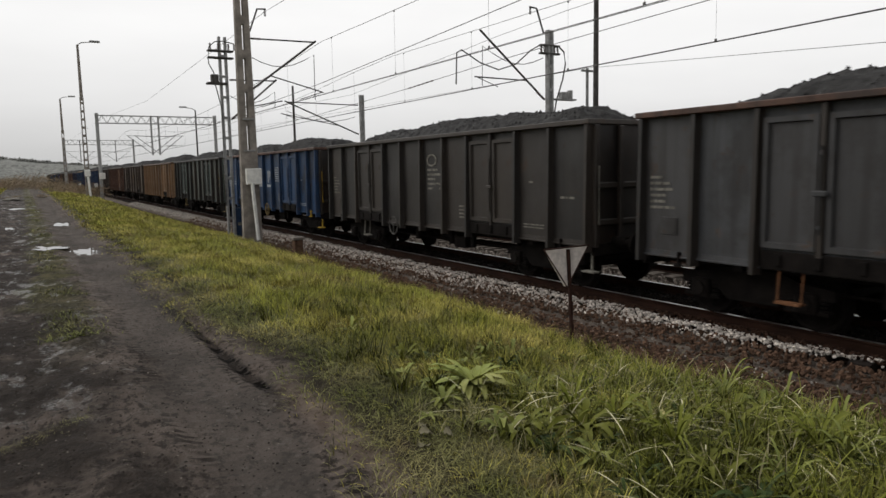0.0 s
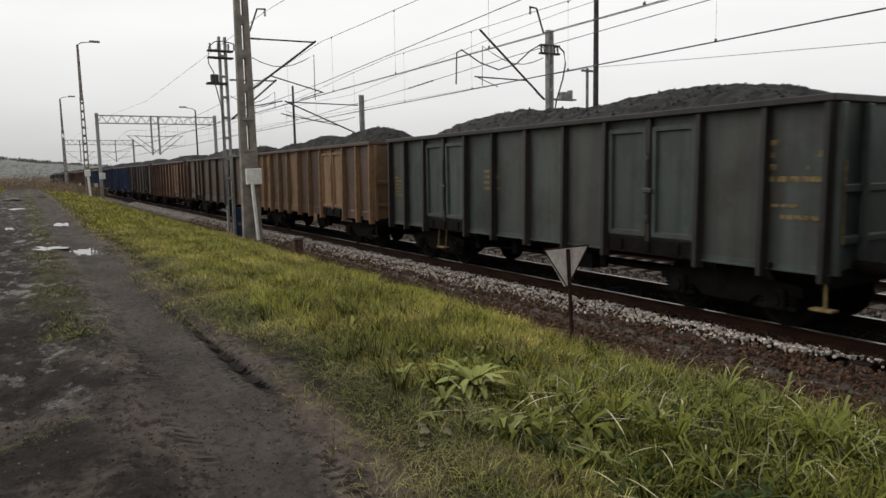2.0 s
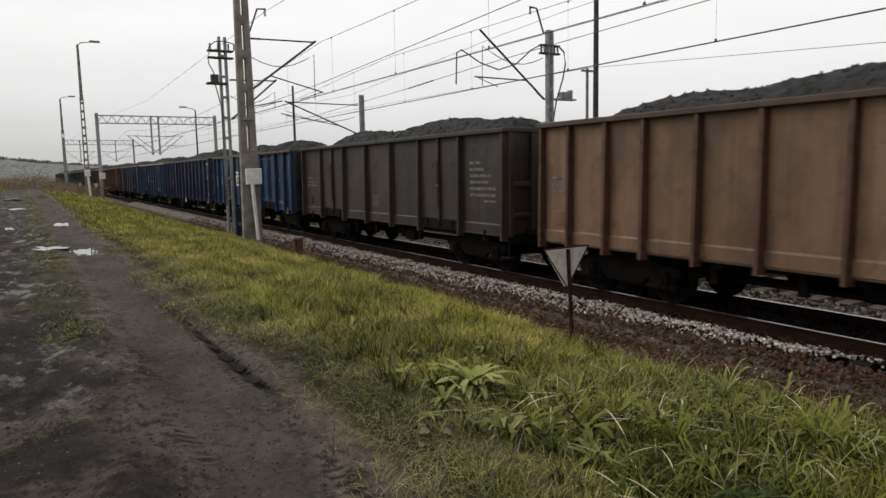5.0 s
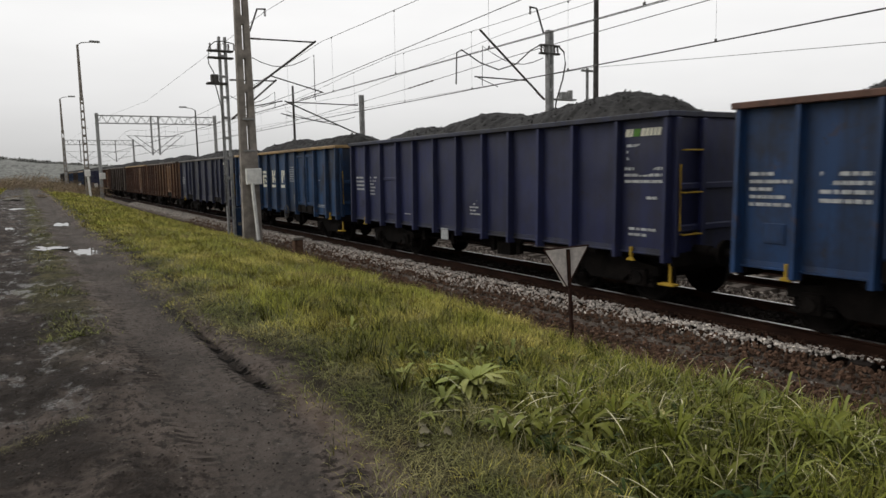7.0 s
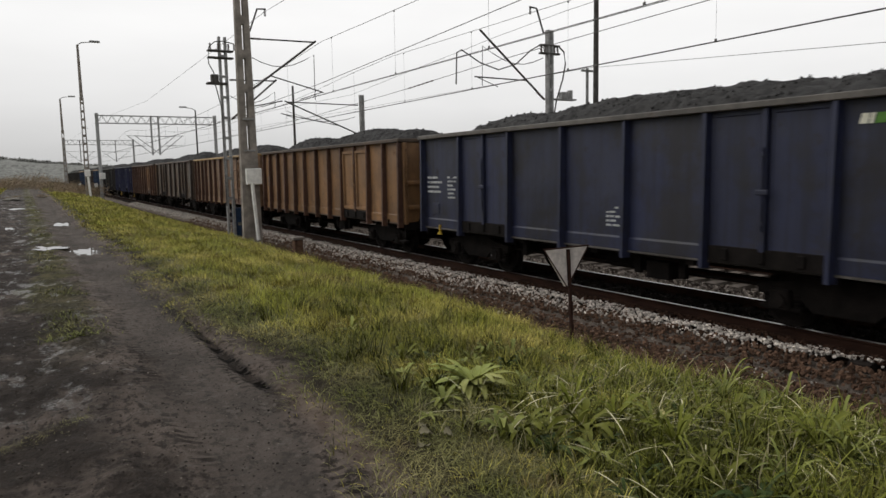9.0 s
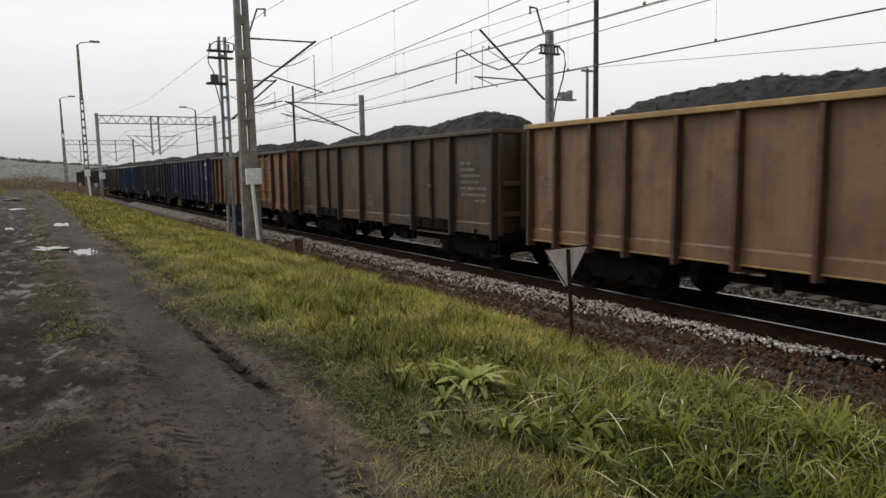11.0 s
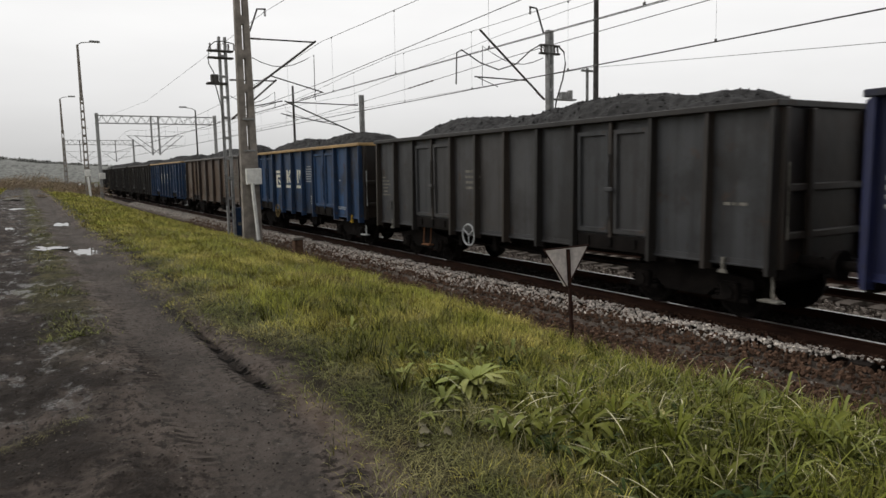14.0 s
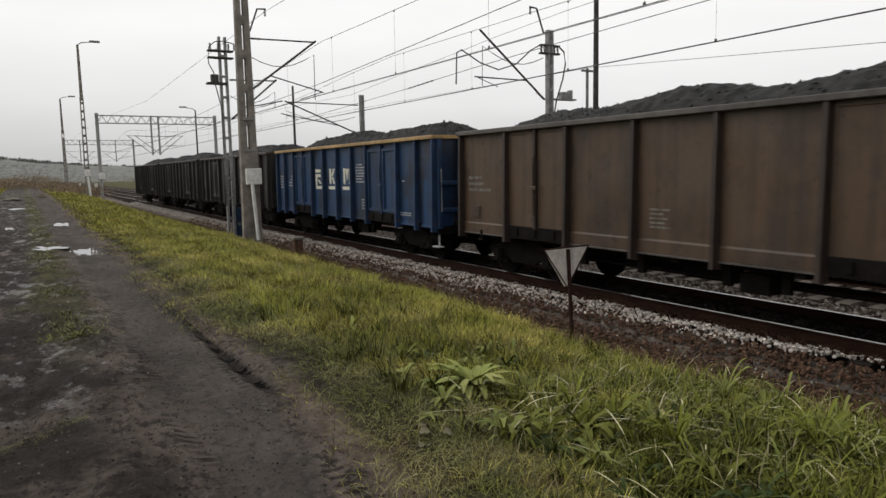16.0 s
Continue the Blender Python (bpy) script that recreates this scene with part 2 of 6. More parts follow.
    gravel = blend(nt, span(nt, noise_node(nt, 20, 4), 0.4, 0.6), (0.024, 0.015, 0.011), (0.052, 0.033, 0.024))
    ex = math_node(nt, "ADD", sep.outputs["X"], math_node(nt, "MULTIPLY", wob, 0.3))
    edge = math_node(nt, "MULTIPLY", span(nt, ex, 1.62, 1.72), span(nt, ex, 1.95, 1.82))
    churn = math_node(nt, "MULTIPLY", span(nt, x, 0.75, 0.35), span(nt, noise_node(nt, 1.3, 6, None, 0.65), 0.36, 0.52))
    mud = blend(nt, math_node(nt, "MULTIPLY", churn, 0.85), mud, (0.026, 0.021, 0.0175))
    c = blend(nt, math_node(nt, "MULTIPLY", edge, span(nt, sep.outputs["Y"], 5.0, 5.9, 0.85, 0.12)), mud, sandy)
    earth = blend(nt, span(nt, noise_node(nt, 7, 6), 0.4, 0.6), (0.026, 0.021, 0.014), (0.062, 0.050, 0.036))
    c = blend(nt, span(nt, ex, 1.85, 2.0), c, earth)
    c = blend(nt, span(nt, ex, 2.2, 2.7), c, soil)
    c = blend(nt, span(nt, x, -1.6, -2.1), c, soil)
    mid = math_node(nt, "MULTIPLY", span(nt, x, -0.05, 0.15), span(nt, x, 0.75, 0.5))
    far = span(nt, sep.outputs["Y"], 7, 12)
    c = blend(nt, math_node(nt, "MULTIPLY", math_node(nt, "MULTIPLY", mid, far), 0.6), c, soil)
    gx = math_node(nt, "ADD", sep.outputs["X"], math_node(nt, "MULTIPLY", wob, 0.35))
    c = blend(nt, span(nt, gx, 5.9, 6.3), c, gravel)
    shoulder = math_node(nt, "MULTIPLY", span(nt, gx, 8.35, 8.75), span(nt, gx, 9.5, 9.35))
    c = blend(nt, math_node(nt, "MULTIPLY", shoulder, span(nt, noise_node(nt, 4, 5), 0.35, 0.6, 0.45, 0.9)), c, (0.21, 0.178, 0.15))
    c = blend(nt, span(nt, gx, 20.0, 23.0), c, soil)
    ln(c, bs.inputs["Base Color"])
    wet = span(nt, noise_node(nt, 2.6, 8, (1, 0.6, 1), 0.72), 0.54, 0.60)
    wet = math_node(nt, "MULTIPLY", wet, math_node(nt, "MULTIPLY", span(nt, x, 0.9, 0.5), span(nt, sep.outputs["Y"], 5.2, 6.2)))
    ln(span(nt, wet, 0, 1, 0.9, 0.36), bs.inputs["Roughness"])
    ln(span(nt, wet, 0, 1, 0.1, 0.36), bs.inputs["Specular IOR Level"])
    h = math_node(nt, "ADD", noise_node(nt, 5, 7, None, 0.65), math_node(nt, "MULTIPLY", noise_node(nt, 38, 5, None, 0.7), 0.42))
    bump(nt, bs, h, 1.0, 0.10)
    return m


M_GROUND = ground_material()


# ---- mesh helpers ----
def link_mesh(name, mesh, material, parent=None, label="", m=None):
    if not mesh.materials:
        mesh.materials.append(None)
    ob = new(name, mesh)
    ob.material_slots[0].link = "OBJECT"
    ob.material_slots[0].material = material
    if parent is not None:
        ob.parent = parent
    if m is not None:
        ob.matrix_basis = m
    if label:
        tagged(ob, label)
    return ob


def part(name, bm, material, parent=None, label="", m=None, smooth=False):
    mesh = bpy.data.meshes.new(name)
    bmesh.ops.recalc_face_normals(bm, faces=bm.faces)
    bm.to_mesh(mesh)
    bm.free()
    if smooth:
        mesh.polygons.foreach_set("use_smooth", [True] * len(mesh.polygons))
    return link_mesh(name, mesh, material, parent, label, m)


def box(bm, x0, x1, y0, y1, z0, z1):
    v = [bm.verts.new((x, y, z)) for z in (z0, z1) for y in (y0, y1) for x in (x0, x1)]
    for f in ((0, 2, 3, 1), (4, 5, 7, 6), (0, 1, 5, 4), (2, 6, 7, 3), (0, 4, 6, 2), (1, 3, 7, 5)):
        bm.faces.new([v[i] for i in f])
    return v


def soft_box(bm, x0, x1, y0, y1, z0, z1, r=0.01):
    v = box(bm, x0, x1, y0, y1, z0, z1)
    edges = {e for w in v for e in w.link_edges}
    bmesh.ops.bevel(bm, geom=list(edges), offset=r, segments=1, affect="EDGES")


def rod(bm, a, b, r, seg=8, r2=None):
    """A round bar from a to b."""
    a, b = Vector(a), Vector(b)
    q = (b - a).to_track_quat("Z", "Y")
    rings = []
    for p, rad in ((a, r), (b, r if r2 is None else r2)):
        rings.append([bm.verts.new(p + q @ Vector((rad * math.cos(i * 2 * math.pi / seg), rad * math.sin(i * 2 * math.pi / seg), 0))) for i in range(seg)])
    for i in range(seg):
        j = (i + 1) % seg
        bm.faces.new((rings[0][i], rings[0][j], rings[1][j], rings[1][i]))
    bm.faces.new(rings[0][::-1])
    bm.faces.new(rings[1])


def tube(bm, pts, r, seg=6):
    pts = [Vector(p) for p in pts]
    rings = []
    for i, p in enumerate(pts):
        d = (pts[min(i + 1, len(pts) - 1)] - pts[max(i - 1, 0)]).normalized()
        q = d.to_track_quat("Z", "Y")
        rings.append([bm.verts.new(p + q @ Vector((r * math.cos(k * 2 * math.pi / seg), r * math.sin(k * 2 * math.pi / seg), 0))) for k in range(seg)])
    for a, b in zip(rings, rings[1:]):
        for i in range(seg):
            j = (i + 1) % seg
            bm.faces.new((a[i], a[j], b[j], b[i]))
    bm.faces.new(rings[0][::-1])
    bm.faces.new(rings[-1])


def ring(bm, c, axis, radius, r, seg=24):
    c = Vector(c)
    q = Vector(axis).to_track_quat("Z", "Y")
    rows = []
    for i in range(seg):
        a = i * 2 * math.pi / seg
        rows.append([bm.verts.new(c + q @ Vector(((radius + r * math.cos(b)) * math.cos(a), (radius + r * math.cos(b)) * math.sin(a), r * math.sin(b)))) for b in (k * math.pi / 3 for k in range(6))])
    for i in range(seg):
        a, b = rows[i], rows[(i + 1) % seg]
        for k in range(6):
            bm.faces.new((a[k], b[k], b[(k + 1) % 6], a[(k + 1) % 6]))


def prism(bm, outline, x0, x1, axis="x"):
    """An outline of (a, b) pairs drawn out between x0 and x1."""
    put = {"x": lambda t, a, b: (t, a, b), "y": lambda t, a, b: (a, t, b), "z": lambda t, a, b: (a, b, t)}[axis]
    lo = [bm.verts.new(put(x0, a, b)) for a, b in outline]
    hi = [bm.verts.new(put(x1, a, b)) for a, b in outline]
    n = len(outline)
    for i in range(n):
        j = (i + 1) % n
        bm.faces.new((lo[i], lo[j], hi[j], hi[i]))
    bm.faces.new(lo[::-1])
    bm.faces.new(hi)


def mesh_from(name, verts, faces):
    me = bpy.data.meshes.new(name)
    me.from_pydata(verts, [], faces)
    return me


def thing(name, label, category, at=(0, 0, 0), group="", rz=0.0):
    ob = new(name)
    ob.empty_display_size = 0.3
    ob.matrix_basis = pose(*at, 0, 0, rz)
    return tagged(ob, label, category, group)


# ---- ground ----
PROFILE_X = (-400, -60, -12, -3.0, -1.9, 1.9, 2.3, 4.0, 6.0, 6.8, 7.9, 8.6, 9.1, 20.0, 24.0, 60.0, 400)
PROFILE_Z = (3.0, 1.0, 1.0, 0.85, 0.76, 0.74, 0.76, 0.60, 0.22, 0.0, -0.36, -0.38, -0.26, -0.26, -0.7, -0.9, -0.5)
# x, y, half width, half length
PUDDLES = ((1.2, 19.1, 0.42, 0.75), (0.45, 19.8, 0.22, 0.35), (1.2, 30.4, 0.45, 1.0), (-0.30, 20.3, 0.25, 0.35), (-0.55, 29.4, 0.22, 0.5), (-0.85, 66.0, 0.55, 4.5), (1.45, 70.0, 0.45, 4.0), (-0.4, 45.0, 0.25, 0.8))


def ground_z(x, y):
    z = float(np.interp(x, PROFILE_X, PROFILE_Z))
    n = noise.noise(Vector((x * 0.35, y * 0.25, 0.3)))
    f = noise.noise(Vector((x * 1.7, y * 1.3, 5.3)))
    if -2.2 < x < 2:
        g = noise.noise(Vector((x * 6.0, y * 4.0, 9.1)))
        h = noise.noise(Vector((x * 17.0, y * 13.0, 2.2)))
        lane = math.exp(-((x - 1.2) / 0.42) ** 4)
        left = math.exp(-((x + 0.35) / 0.5) ** 4)
        rough = 1.0 - 0.75 * lane
        wild = 1.0 if x > 0.7 else 1.5
        z += 0.02 * n + rough * wild * (0.016 * f + 0.025 * g + 0.011 * h) - 0.05 * lane - 0.045 * left
        rut = float(np.interp(y, (5.3, 5.6, 6.0, 6.6, 7.7, 8.8, 10.5), (1.69, 1.65, 1.61, 1.60, 1.62, 1.66, 1.75)))
        groove = math.exp(-((x - rut) / 0.06) ** 2) * max(0.0, min(1.0, (y - 5.2) * 2, (10.5 - y)))
        tread = math.exp(-((x - 0.82 - 0.01 * y) / 0.13) ** 2) * max(0.0, min(1.0, (9 - y) * 0.5))
        z += -0.075 * groove * (0.8 + 0.4 * math.sin(y * 45 + 12 * x)) + 0.014 * math.exp(-((x - rut + 0.12) / 0.04) ** 2)
        z += 0.011 * tread * math.sin(y * 52 + 5 * x)
        for px, py, rx, ry in PUDDLES:
            d = ((x - px) / rx) ** 2 + ((y - py) / ry) ** 2
            if d < 6:
                z += 0.03 * g * math.exp(-0.3 * d) - 0.035 * math.exp(-d)
    elif x < 6.8:
        z += 0.08 * n + 0.035 * f
    elif x < 20:
        z += 0.012 * f
    else:
        z += 0.2 * n
    if x < 6 and y > 30:
        z += min(0.25, (y - 30) * 0.006)
    return z


def steps(a, b, d):
    return [round(a + d * i, 3) for i in range(int(round((b - a) / d)))]


def make_ground():
    xs = [-600, -300, -150, -80, -45, -25, -14, -9, -6] + steps(-4, -1.6, 0.2) + steps(-1.6, 2.2, 0.045) + steps(2.2, 9.4, 0.16) + [9.4, 10.4, 12, 14, 16, 18, 20, 22, 24, 30, 40, 60, 120, 250, 600]
    ys = [-300, -100, -40, -15, -6] + steps(-2, 2.4, 0.3) + steps(2.4, 12, 0.042) + steps(12, 28, 0.11) + steps(28, 64, 0.5) + [64, 68, 72, 80, 90, 105, 125, 150, 190, 250, 350, 500, 800, 1300, 2200]
    verts = [(x, y, ground_z(x, y)) for y in ys for x in xs]
    n = len(xs)
    faces = [(j * n + i, j * n + i + 1, (j + 1) * n + i + 1, (j + 1) * n + i) for j in range(len(ys) - 1) for i in range(n - 1)]
    me = mesh_from("ground", verts, faces)
    me.polygons.foreach_set("use_smooth", [True] * len(me.polygons))
    tagged(link_mesh("ground", me, M_GROUND), "wheel-worn muddy road and grassy verge beside the railway", "ground", "", "structure")


make_ground()

# ---- the two tracks ----
TRACK_1, TRACK_2 = 10.60, 14.56
LIFT_1 = 0.04
HALF_GAUGE = 0.7525


def rail_mesh(head_only):
    bm = bmesh.new()
    if head_only:
        prism(bm, [(-0.030, 0.0), (0.030, 0.0), (0.030, 0.003), (-0.030, 0.003)], -40, 420, "y")
    else:
        outline = [(-0.07, -0.172), (0.07, -0.172), (0.07, -0.160), (0.012, -0.142), (0.010, -0.045), (0.036, -0.032), (0.036, -0.006), (0.030, 0.0), (-0.030, 0.0), (-0.036, -0.006), (-0.036, -0.032), (-0.010, -0.045), (-0.012, -0.142), (-0.07, -0.160)]
        prism(bm, outline, -40, 420, "y")
    return bm


def make_tracks():
    sl = bmesh.new()
    prism(sl, [(-1.3, -0.36), (1.3, -0.36), (1.3, -0.19), (1.22, -0.172), (0.3, -0.172), (0.2, -0.2), (-0.2, -0.2), (-0.3, -0.172), (-1.22, -0.172), (-1.3, -0.19)], -0.14, 0.14, "y")
    me = bpy.data.meshes.new("sleeper")
    sl.to_mesh(me)
    sl.free()
    for axis in (TRACK_1, TRACK_2):
        tr = thing("railway_track", "straight railway track of rusty rails on concrete sleepers", "railway track", (axis, 0, LIFT_1 if axis == TRACK_1 else 0.0), "railway tracks")
        tagged(tr, kind="structure")
        for s in (-1, 1):
            r = part("rail", rail_mesh(False), M_RAILSIDE, tr, "rust-brown steel rail", pose(s * HALF_GAUGE, 0, 0))
            part("rail_head", rail_mesh(True), M_RAILTOP, r, "polished running surface")
        for i in range(150):
            # near-track sleepers get the colour that holds the train's shade
            link_mesh("sleeper", me, M_SHADESLEEPER if axis == TRACK_1 else M_SLEEPER, tr, "", pose(0, -6 + 0.6 * i, 0))


make_tracks()


def stones(name, label, n, area, zfun, size, material, seed):
    """Loose stones: each a dented block of its own."""
    rng = np.random.default_rng(seed)
    base = np.array([(x, y, z) for z in (-1, 1) for y in (-1, 1) for x in (-1, 1)], float)
    quad = np.array([(4, 5, 7, 6), (0, 1, 5, 4), (2, 6, 7, 3), (0, 4, 6, 2), (1, 3, 7, 5)])
    pts = area(rng, n)
    n = len(pts)
    v = base[None] * (1 + rng.uniform(-0.45, 0.25, (n, 8, 3)))
    s = size * rng.uniform(0.55, 1.3, (n, 1, 1)) * rng.uniform(0.6, 1.1, (n, 1, 3))
    v = v * s
    a = rng.uniform(0, 6.28, n)
    b = rng.uniform(-0.8, 0.8, n)
    x, y, z = v[..., 0].copy(), v[..., 1].copy(), v[..., 2].copy()
    y, z = y * np.cos(b)[:, None] - z * np.sin(b)[:, None], y * np.sin(b)[:, None] + z * np.cos(b)[:, None]
    x, y = x * np.cos(a)[:, None] - y * np.sin(a)[:, None], x * np.sin(a)[:, None] + y * np.cos(a)[:, None]
    h = np.array([zfun(p[0], p[1]) for p in pts])
    v = np.stack([x + pts[:, :1], y + pts[:, 1:2], z + h[:, None] + size * 0.35], -1)
    faces = (quad[None] + 8 * np.arange(n)[:, None, None]).reshape(-1, 4)
    me = mesh_from(name, v.reshape(-1, 3).tolist(), faces.tolist())
    tagged(link_mesh(name, me, material), label, "gravel", "", "stuff")


def near_dense(x0, x1, y0, y1, power=1.6):
    """Spread over a strip along the track, thinning out with distance."""
    return lambda rng, n: np.stack([rng.uniform(x0, x1, n), y0 + (y1 - y0) * rng.uniform(0, 1, n) ** power], 1)


def ballast_z(x, y):
    crest = float(np.interp(x, (8.4, 8.95, 9.25, 12.0, 12.6, 13.0, 16, 16.6, 17.4), (-0.40, -0.23, -0.125, -0.125, -0.24, -0.24, -0.24, -0.26, -0.5)))
    return crest + 0.02 * noise.noise(Vector((x * 3, y * 3, 1)))


def ragged_strip(rng, n):
    """The pale shoulder: a strip with an uneven outer edge, narrower towards its near end."""
    p = near_dense(8.2, 9.62, 0, 75, 1.6)(rng, n)
    edge = np.interp(p[:, 1], (3.5, 6, 8, 14, 24, 40, 75), (9.46, 9.26, 9.05, 8.94, 8.9, 8.9, 8.8)) + 0.06 * np.sin(p[:, 1] * 1.7) + 0.05 * np.sin(p[:, 1] * 4.3)
    inner = np.interp(p[:, 1], (2, 10, 30), (9.50, 9.48, 9.6)) + 0.04 * np.sin(p[:, 1] * 2.9) + 0.03 * np.sin(p[:, 1] * 6.1)
    return p[(p[:, 0] > edge - 0.16 * rng.uniform(0, 1, n) ** 2) & (p[:, 0] < inner + 0.12 * rng.uniform(0, 1, n) ** 3)]


stones("ballast", "pale grey crushed stone ballast along the rails", 34000, ragged_strip, ballast_z, 0.020, M_BALLAST, 3)
stones("ballast", "pale grey crushed stone ballast between the tracks", 6000, near_dense(12.0, 13.5, 4, 60), ballast_z, 0.028, M_DULLBALLAST, 4)
stones("ballast", "crushed stone ballast inside the rails, train shade in its colour", 6000, near_dense(9.92, 11.28, 1, 40), ballast_z, 0.03, M_SHADESTONE, 5)
stones("gravel", "rust-brown dirty gravel beside the ballast", 31000, near_dense(5.7, 9.18, 1.5, 45, 1.8), lambda x, y: max(ground_z(x, y) - 0.008, ballast_z(x, y) - 0.004 if x > 8.7 else -9), 0.026, M_GRAVEL, 6)
stones("ballast", "rust-stained dark ballast against the near rail", 6000, near_dense(9.4, 9.79, 0, 60), ballast_z, 0.020, M_RUSTSTONE, 15)
stones("gravel", "pale stones strewn over the brown gravel", 800, near_dense(6.2, 9.2, 1.5, 40, 1.8), lambda x, y: ground_z(x, y) + 0.004, 0.015, M_BALLAST, 7)
stones("clods", "dark mud clods and pebbles on the road", 1300, near_dense(-1.8, 1.75, 2.6, 26, 1.5), lambda x, y: ground_z(x, y) - 0.007, 0.008, M_CLOD, 8)
stones("clods", "fine dark crumbs of mud on the road", 6000, near_dense(-1.8, 1.8, 2.4, 16, 1.5), lambda x, y: ground_z(x, y) - 0.004, 0.006, M_CLOD, 9)
stones("pebbles", "small pale pebbles pressed into the road", 2600, near_dense(-1.8, 1.95, 2.4, 18, 1.5), lambda x, y: ground_z(x, y) - 0.004, 0.006, M_PEBBLE, 10)

# ---- coal wagons ----
HALF = 6.39
V_TRAIN = 16.29
PITCH_WAGON = 14.0187
FIRST_FAR_END = 8.46
POSTS = {
    "doored": (0.05, 0.97, 2.03, 4.0, 5.14, 6.35, 7.54, 8.66, 10.70, 11.82, 12.73),
    "dark": (0.05, 1.13, 2.23, 4.15, 5.24, 6.38, 7.52, 8.62, 10.52, 11.64, 12.73),
    "navy": (0.05, 0.95, 2.02, 4.0, 5.08, 6.20, 7.28, 8.32, 10.32, 11.46, 12.73),
    "wide": (0.05, 1.86, 3.84, 5.58, 7.26, 8.94, 10.94, 12.73),
    "ribbed": (0.05, 0.87, 1.85, 2.75, 3.85, 4.97, 6.23, 7.45, 8.56, 10.62, 11.72, 12.73),
    "single": (0.05, 0.92, 1.93, 2.87, 3.98, 5.09, 6.29, 7.48, 8.62, 10.66, 11.74, 12.73),
    "plain": (0.05, 1.08, 2.12, 3.14, 4.12, 5.2, 6.3, 7.42, 8.42, 9.44, 10.47, 11.62, 12.73),
}
DOORS = {"doored": ((2.03, 4.0), (8.66, 10.70)), "dark": ((2.23, 4.15), (8.62, 10.52)), "navy": ((2.02, 4.0), (8.32, 10.32)), "wide": ((1.86, 3.84), (8.94, 10.94)), "ribbed": ((8.56, 10.62),), "single": ((8.62, 10.66),), "plain": ()}
SIDE_BOTTOM, SIDE_TOP = 0.99, 3.285
cache = {}


def shared(key, build, smooth=False):
    if key not in cache:
        bm = bmesh.new()
        build(bm)
        bmesh.ops.recalc_face_normals(bm, faces=bm.faces)
        me = bpy.data.meshes.new(str(key[0] if isinstance(key, tuple) else key))
        bm.to_mesh(me)
        bm.free()
        if smooth:
            me.polygons.foreach_set("use_smooth", [True] * len(me.polygons))
        cache[key] = me
    return cache[key]


def b_bay(d0, d1, ledge):
    """One dented sheet of the side wall, from stanchion to stanchion, with thickness."""
    def build(bm):
        ny, nz = 5, 11
        levels = [SIDE_BOTTOM + k for k in (0.0, 0.195, 0.21, 0.23, 0.245)] + [SIDE_BOTTOM + 0.23 + (SIDE_TOP - SIDE_BOTTOM - 0.23) * k / 7 for k in range(1, 8)]
        for x, flip in ((-1.455, 1), (-1.43, -1)):
            g = [[bm.verts.new((x, HALF - d0 + (d0 - d1) * i / ny, levels[k])) for i in range(ny + 1)] for k in range(nz + 1)]
            for row in g[:3]:
                for w in row:
                    w.co.x -= ledge
            for row in g[5:-1]:
                for w in row[1:-1]:
                    w.co.x += 0.022 * noise.noise(Vector((w.co.y * 1.3, w.co.z * 1.3, 2.0)))
            for k in range(nz):
                for i in range(ny):
                    f = (g[k][i], g[k][i + 1], g[k + 1][i + 1], g[k + 1][i])
                    bm.faces.new(f if flip > 0 else f[::-1])
    return build


def b_sill(bm):
    prism(bm, [(-1.50, 0.955), (-1.435, 0.955), (-1.435, 1.06), (-1.462, 1.06), (-1.468, 0.985), (-1.50, 0.975)], -HALF, HALF, "y")


def b_post(bm):
    # pressed hat-section stanchion, deeper at the foot
    prism(bm, [(-0.065, SIDE_BOTTOM - 0.14), (0.065, SIDE_BOTTOM - 0.14), (0.065, SIDE_TOP - 0.01), (-0.065, SIDE_TOP - 0.01)], -1.462, -1.445, "x")
    lo = [(-1.46, -0.050), (-1.61, -0.036), (-1.61, 0.036), (-1.46, 0.050)]
    hi = [(-1.46, -0.046), (-1.57, -0.034), (-1.57, 0.034), (-1.46, 0.046)]
    a = [bm.verts.new((x, y, SIDE_BOTTOM - 0.13)) for x, y in lo]
    b = [bm.verts.new((x, y, SIDE_TOP - 0.01)) for x, y in hi]
    for i in range(4):
        j = (i + 1) % 4
        bm.faces.new((a[i], a[j], b[j], b[i]))
    bm.faces.new(a[::-1])
    bm.faces.new(b)


def b_rim(bm):
    out, inn = (1.60, HALF + 0.06), (1.40, HALF - 0.09)
    for z in (SIDE_TOP - 0.02, SIDE_TOP + 0.078):
        o = [bm.verts.new((sx * out[0], sy * out[1], z)) for sx, sy in ((-1, -1), (1, -1), (1, 1), (-1, 1))]
        i = [bm.verts.new((sx * inn[0], sy * inn[1], z)) for sx, sy in ((-1, -1), (1, -1), (1, 1), (-1, 1))]
        for k in range(4):
            j = (k + 1) % 4
            bm.faces.new((o[k], o[j], i[j], i[k]))
        if z < SIDE_TOP:
            lo = (o, i)
    for a, b in zip(lo, (o, i)):
        for k in range(4):
            j = (k + 1) % 4
            bm.faces.new((a[k], a[j], b[j], b[k]))
    bmesh.ops.bevel(bm, geom=bm.edges[:], offset=0.012, segments=1, affect="EDGES")


def b_end(bm):
    box(bm, -1.43, 1.43, -0.02, 0.02, 1.0, SIDE_TOP - 0.02)


def b_endrib(bm):
    soft_box(bm, -1.36, 1.36, 0.022, 0.085, -0.06, 0.06, 0.02)


def b_endpost(bm):
    soft_box(bm, -0.06, 0.06, 0.022, 0.13, 0.95, SIDE_TOP - 0.03, 0.02)


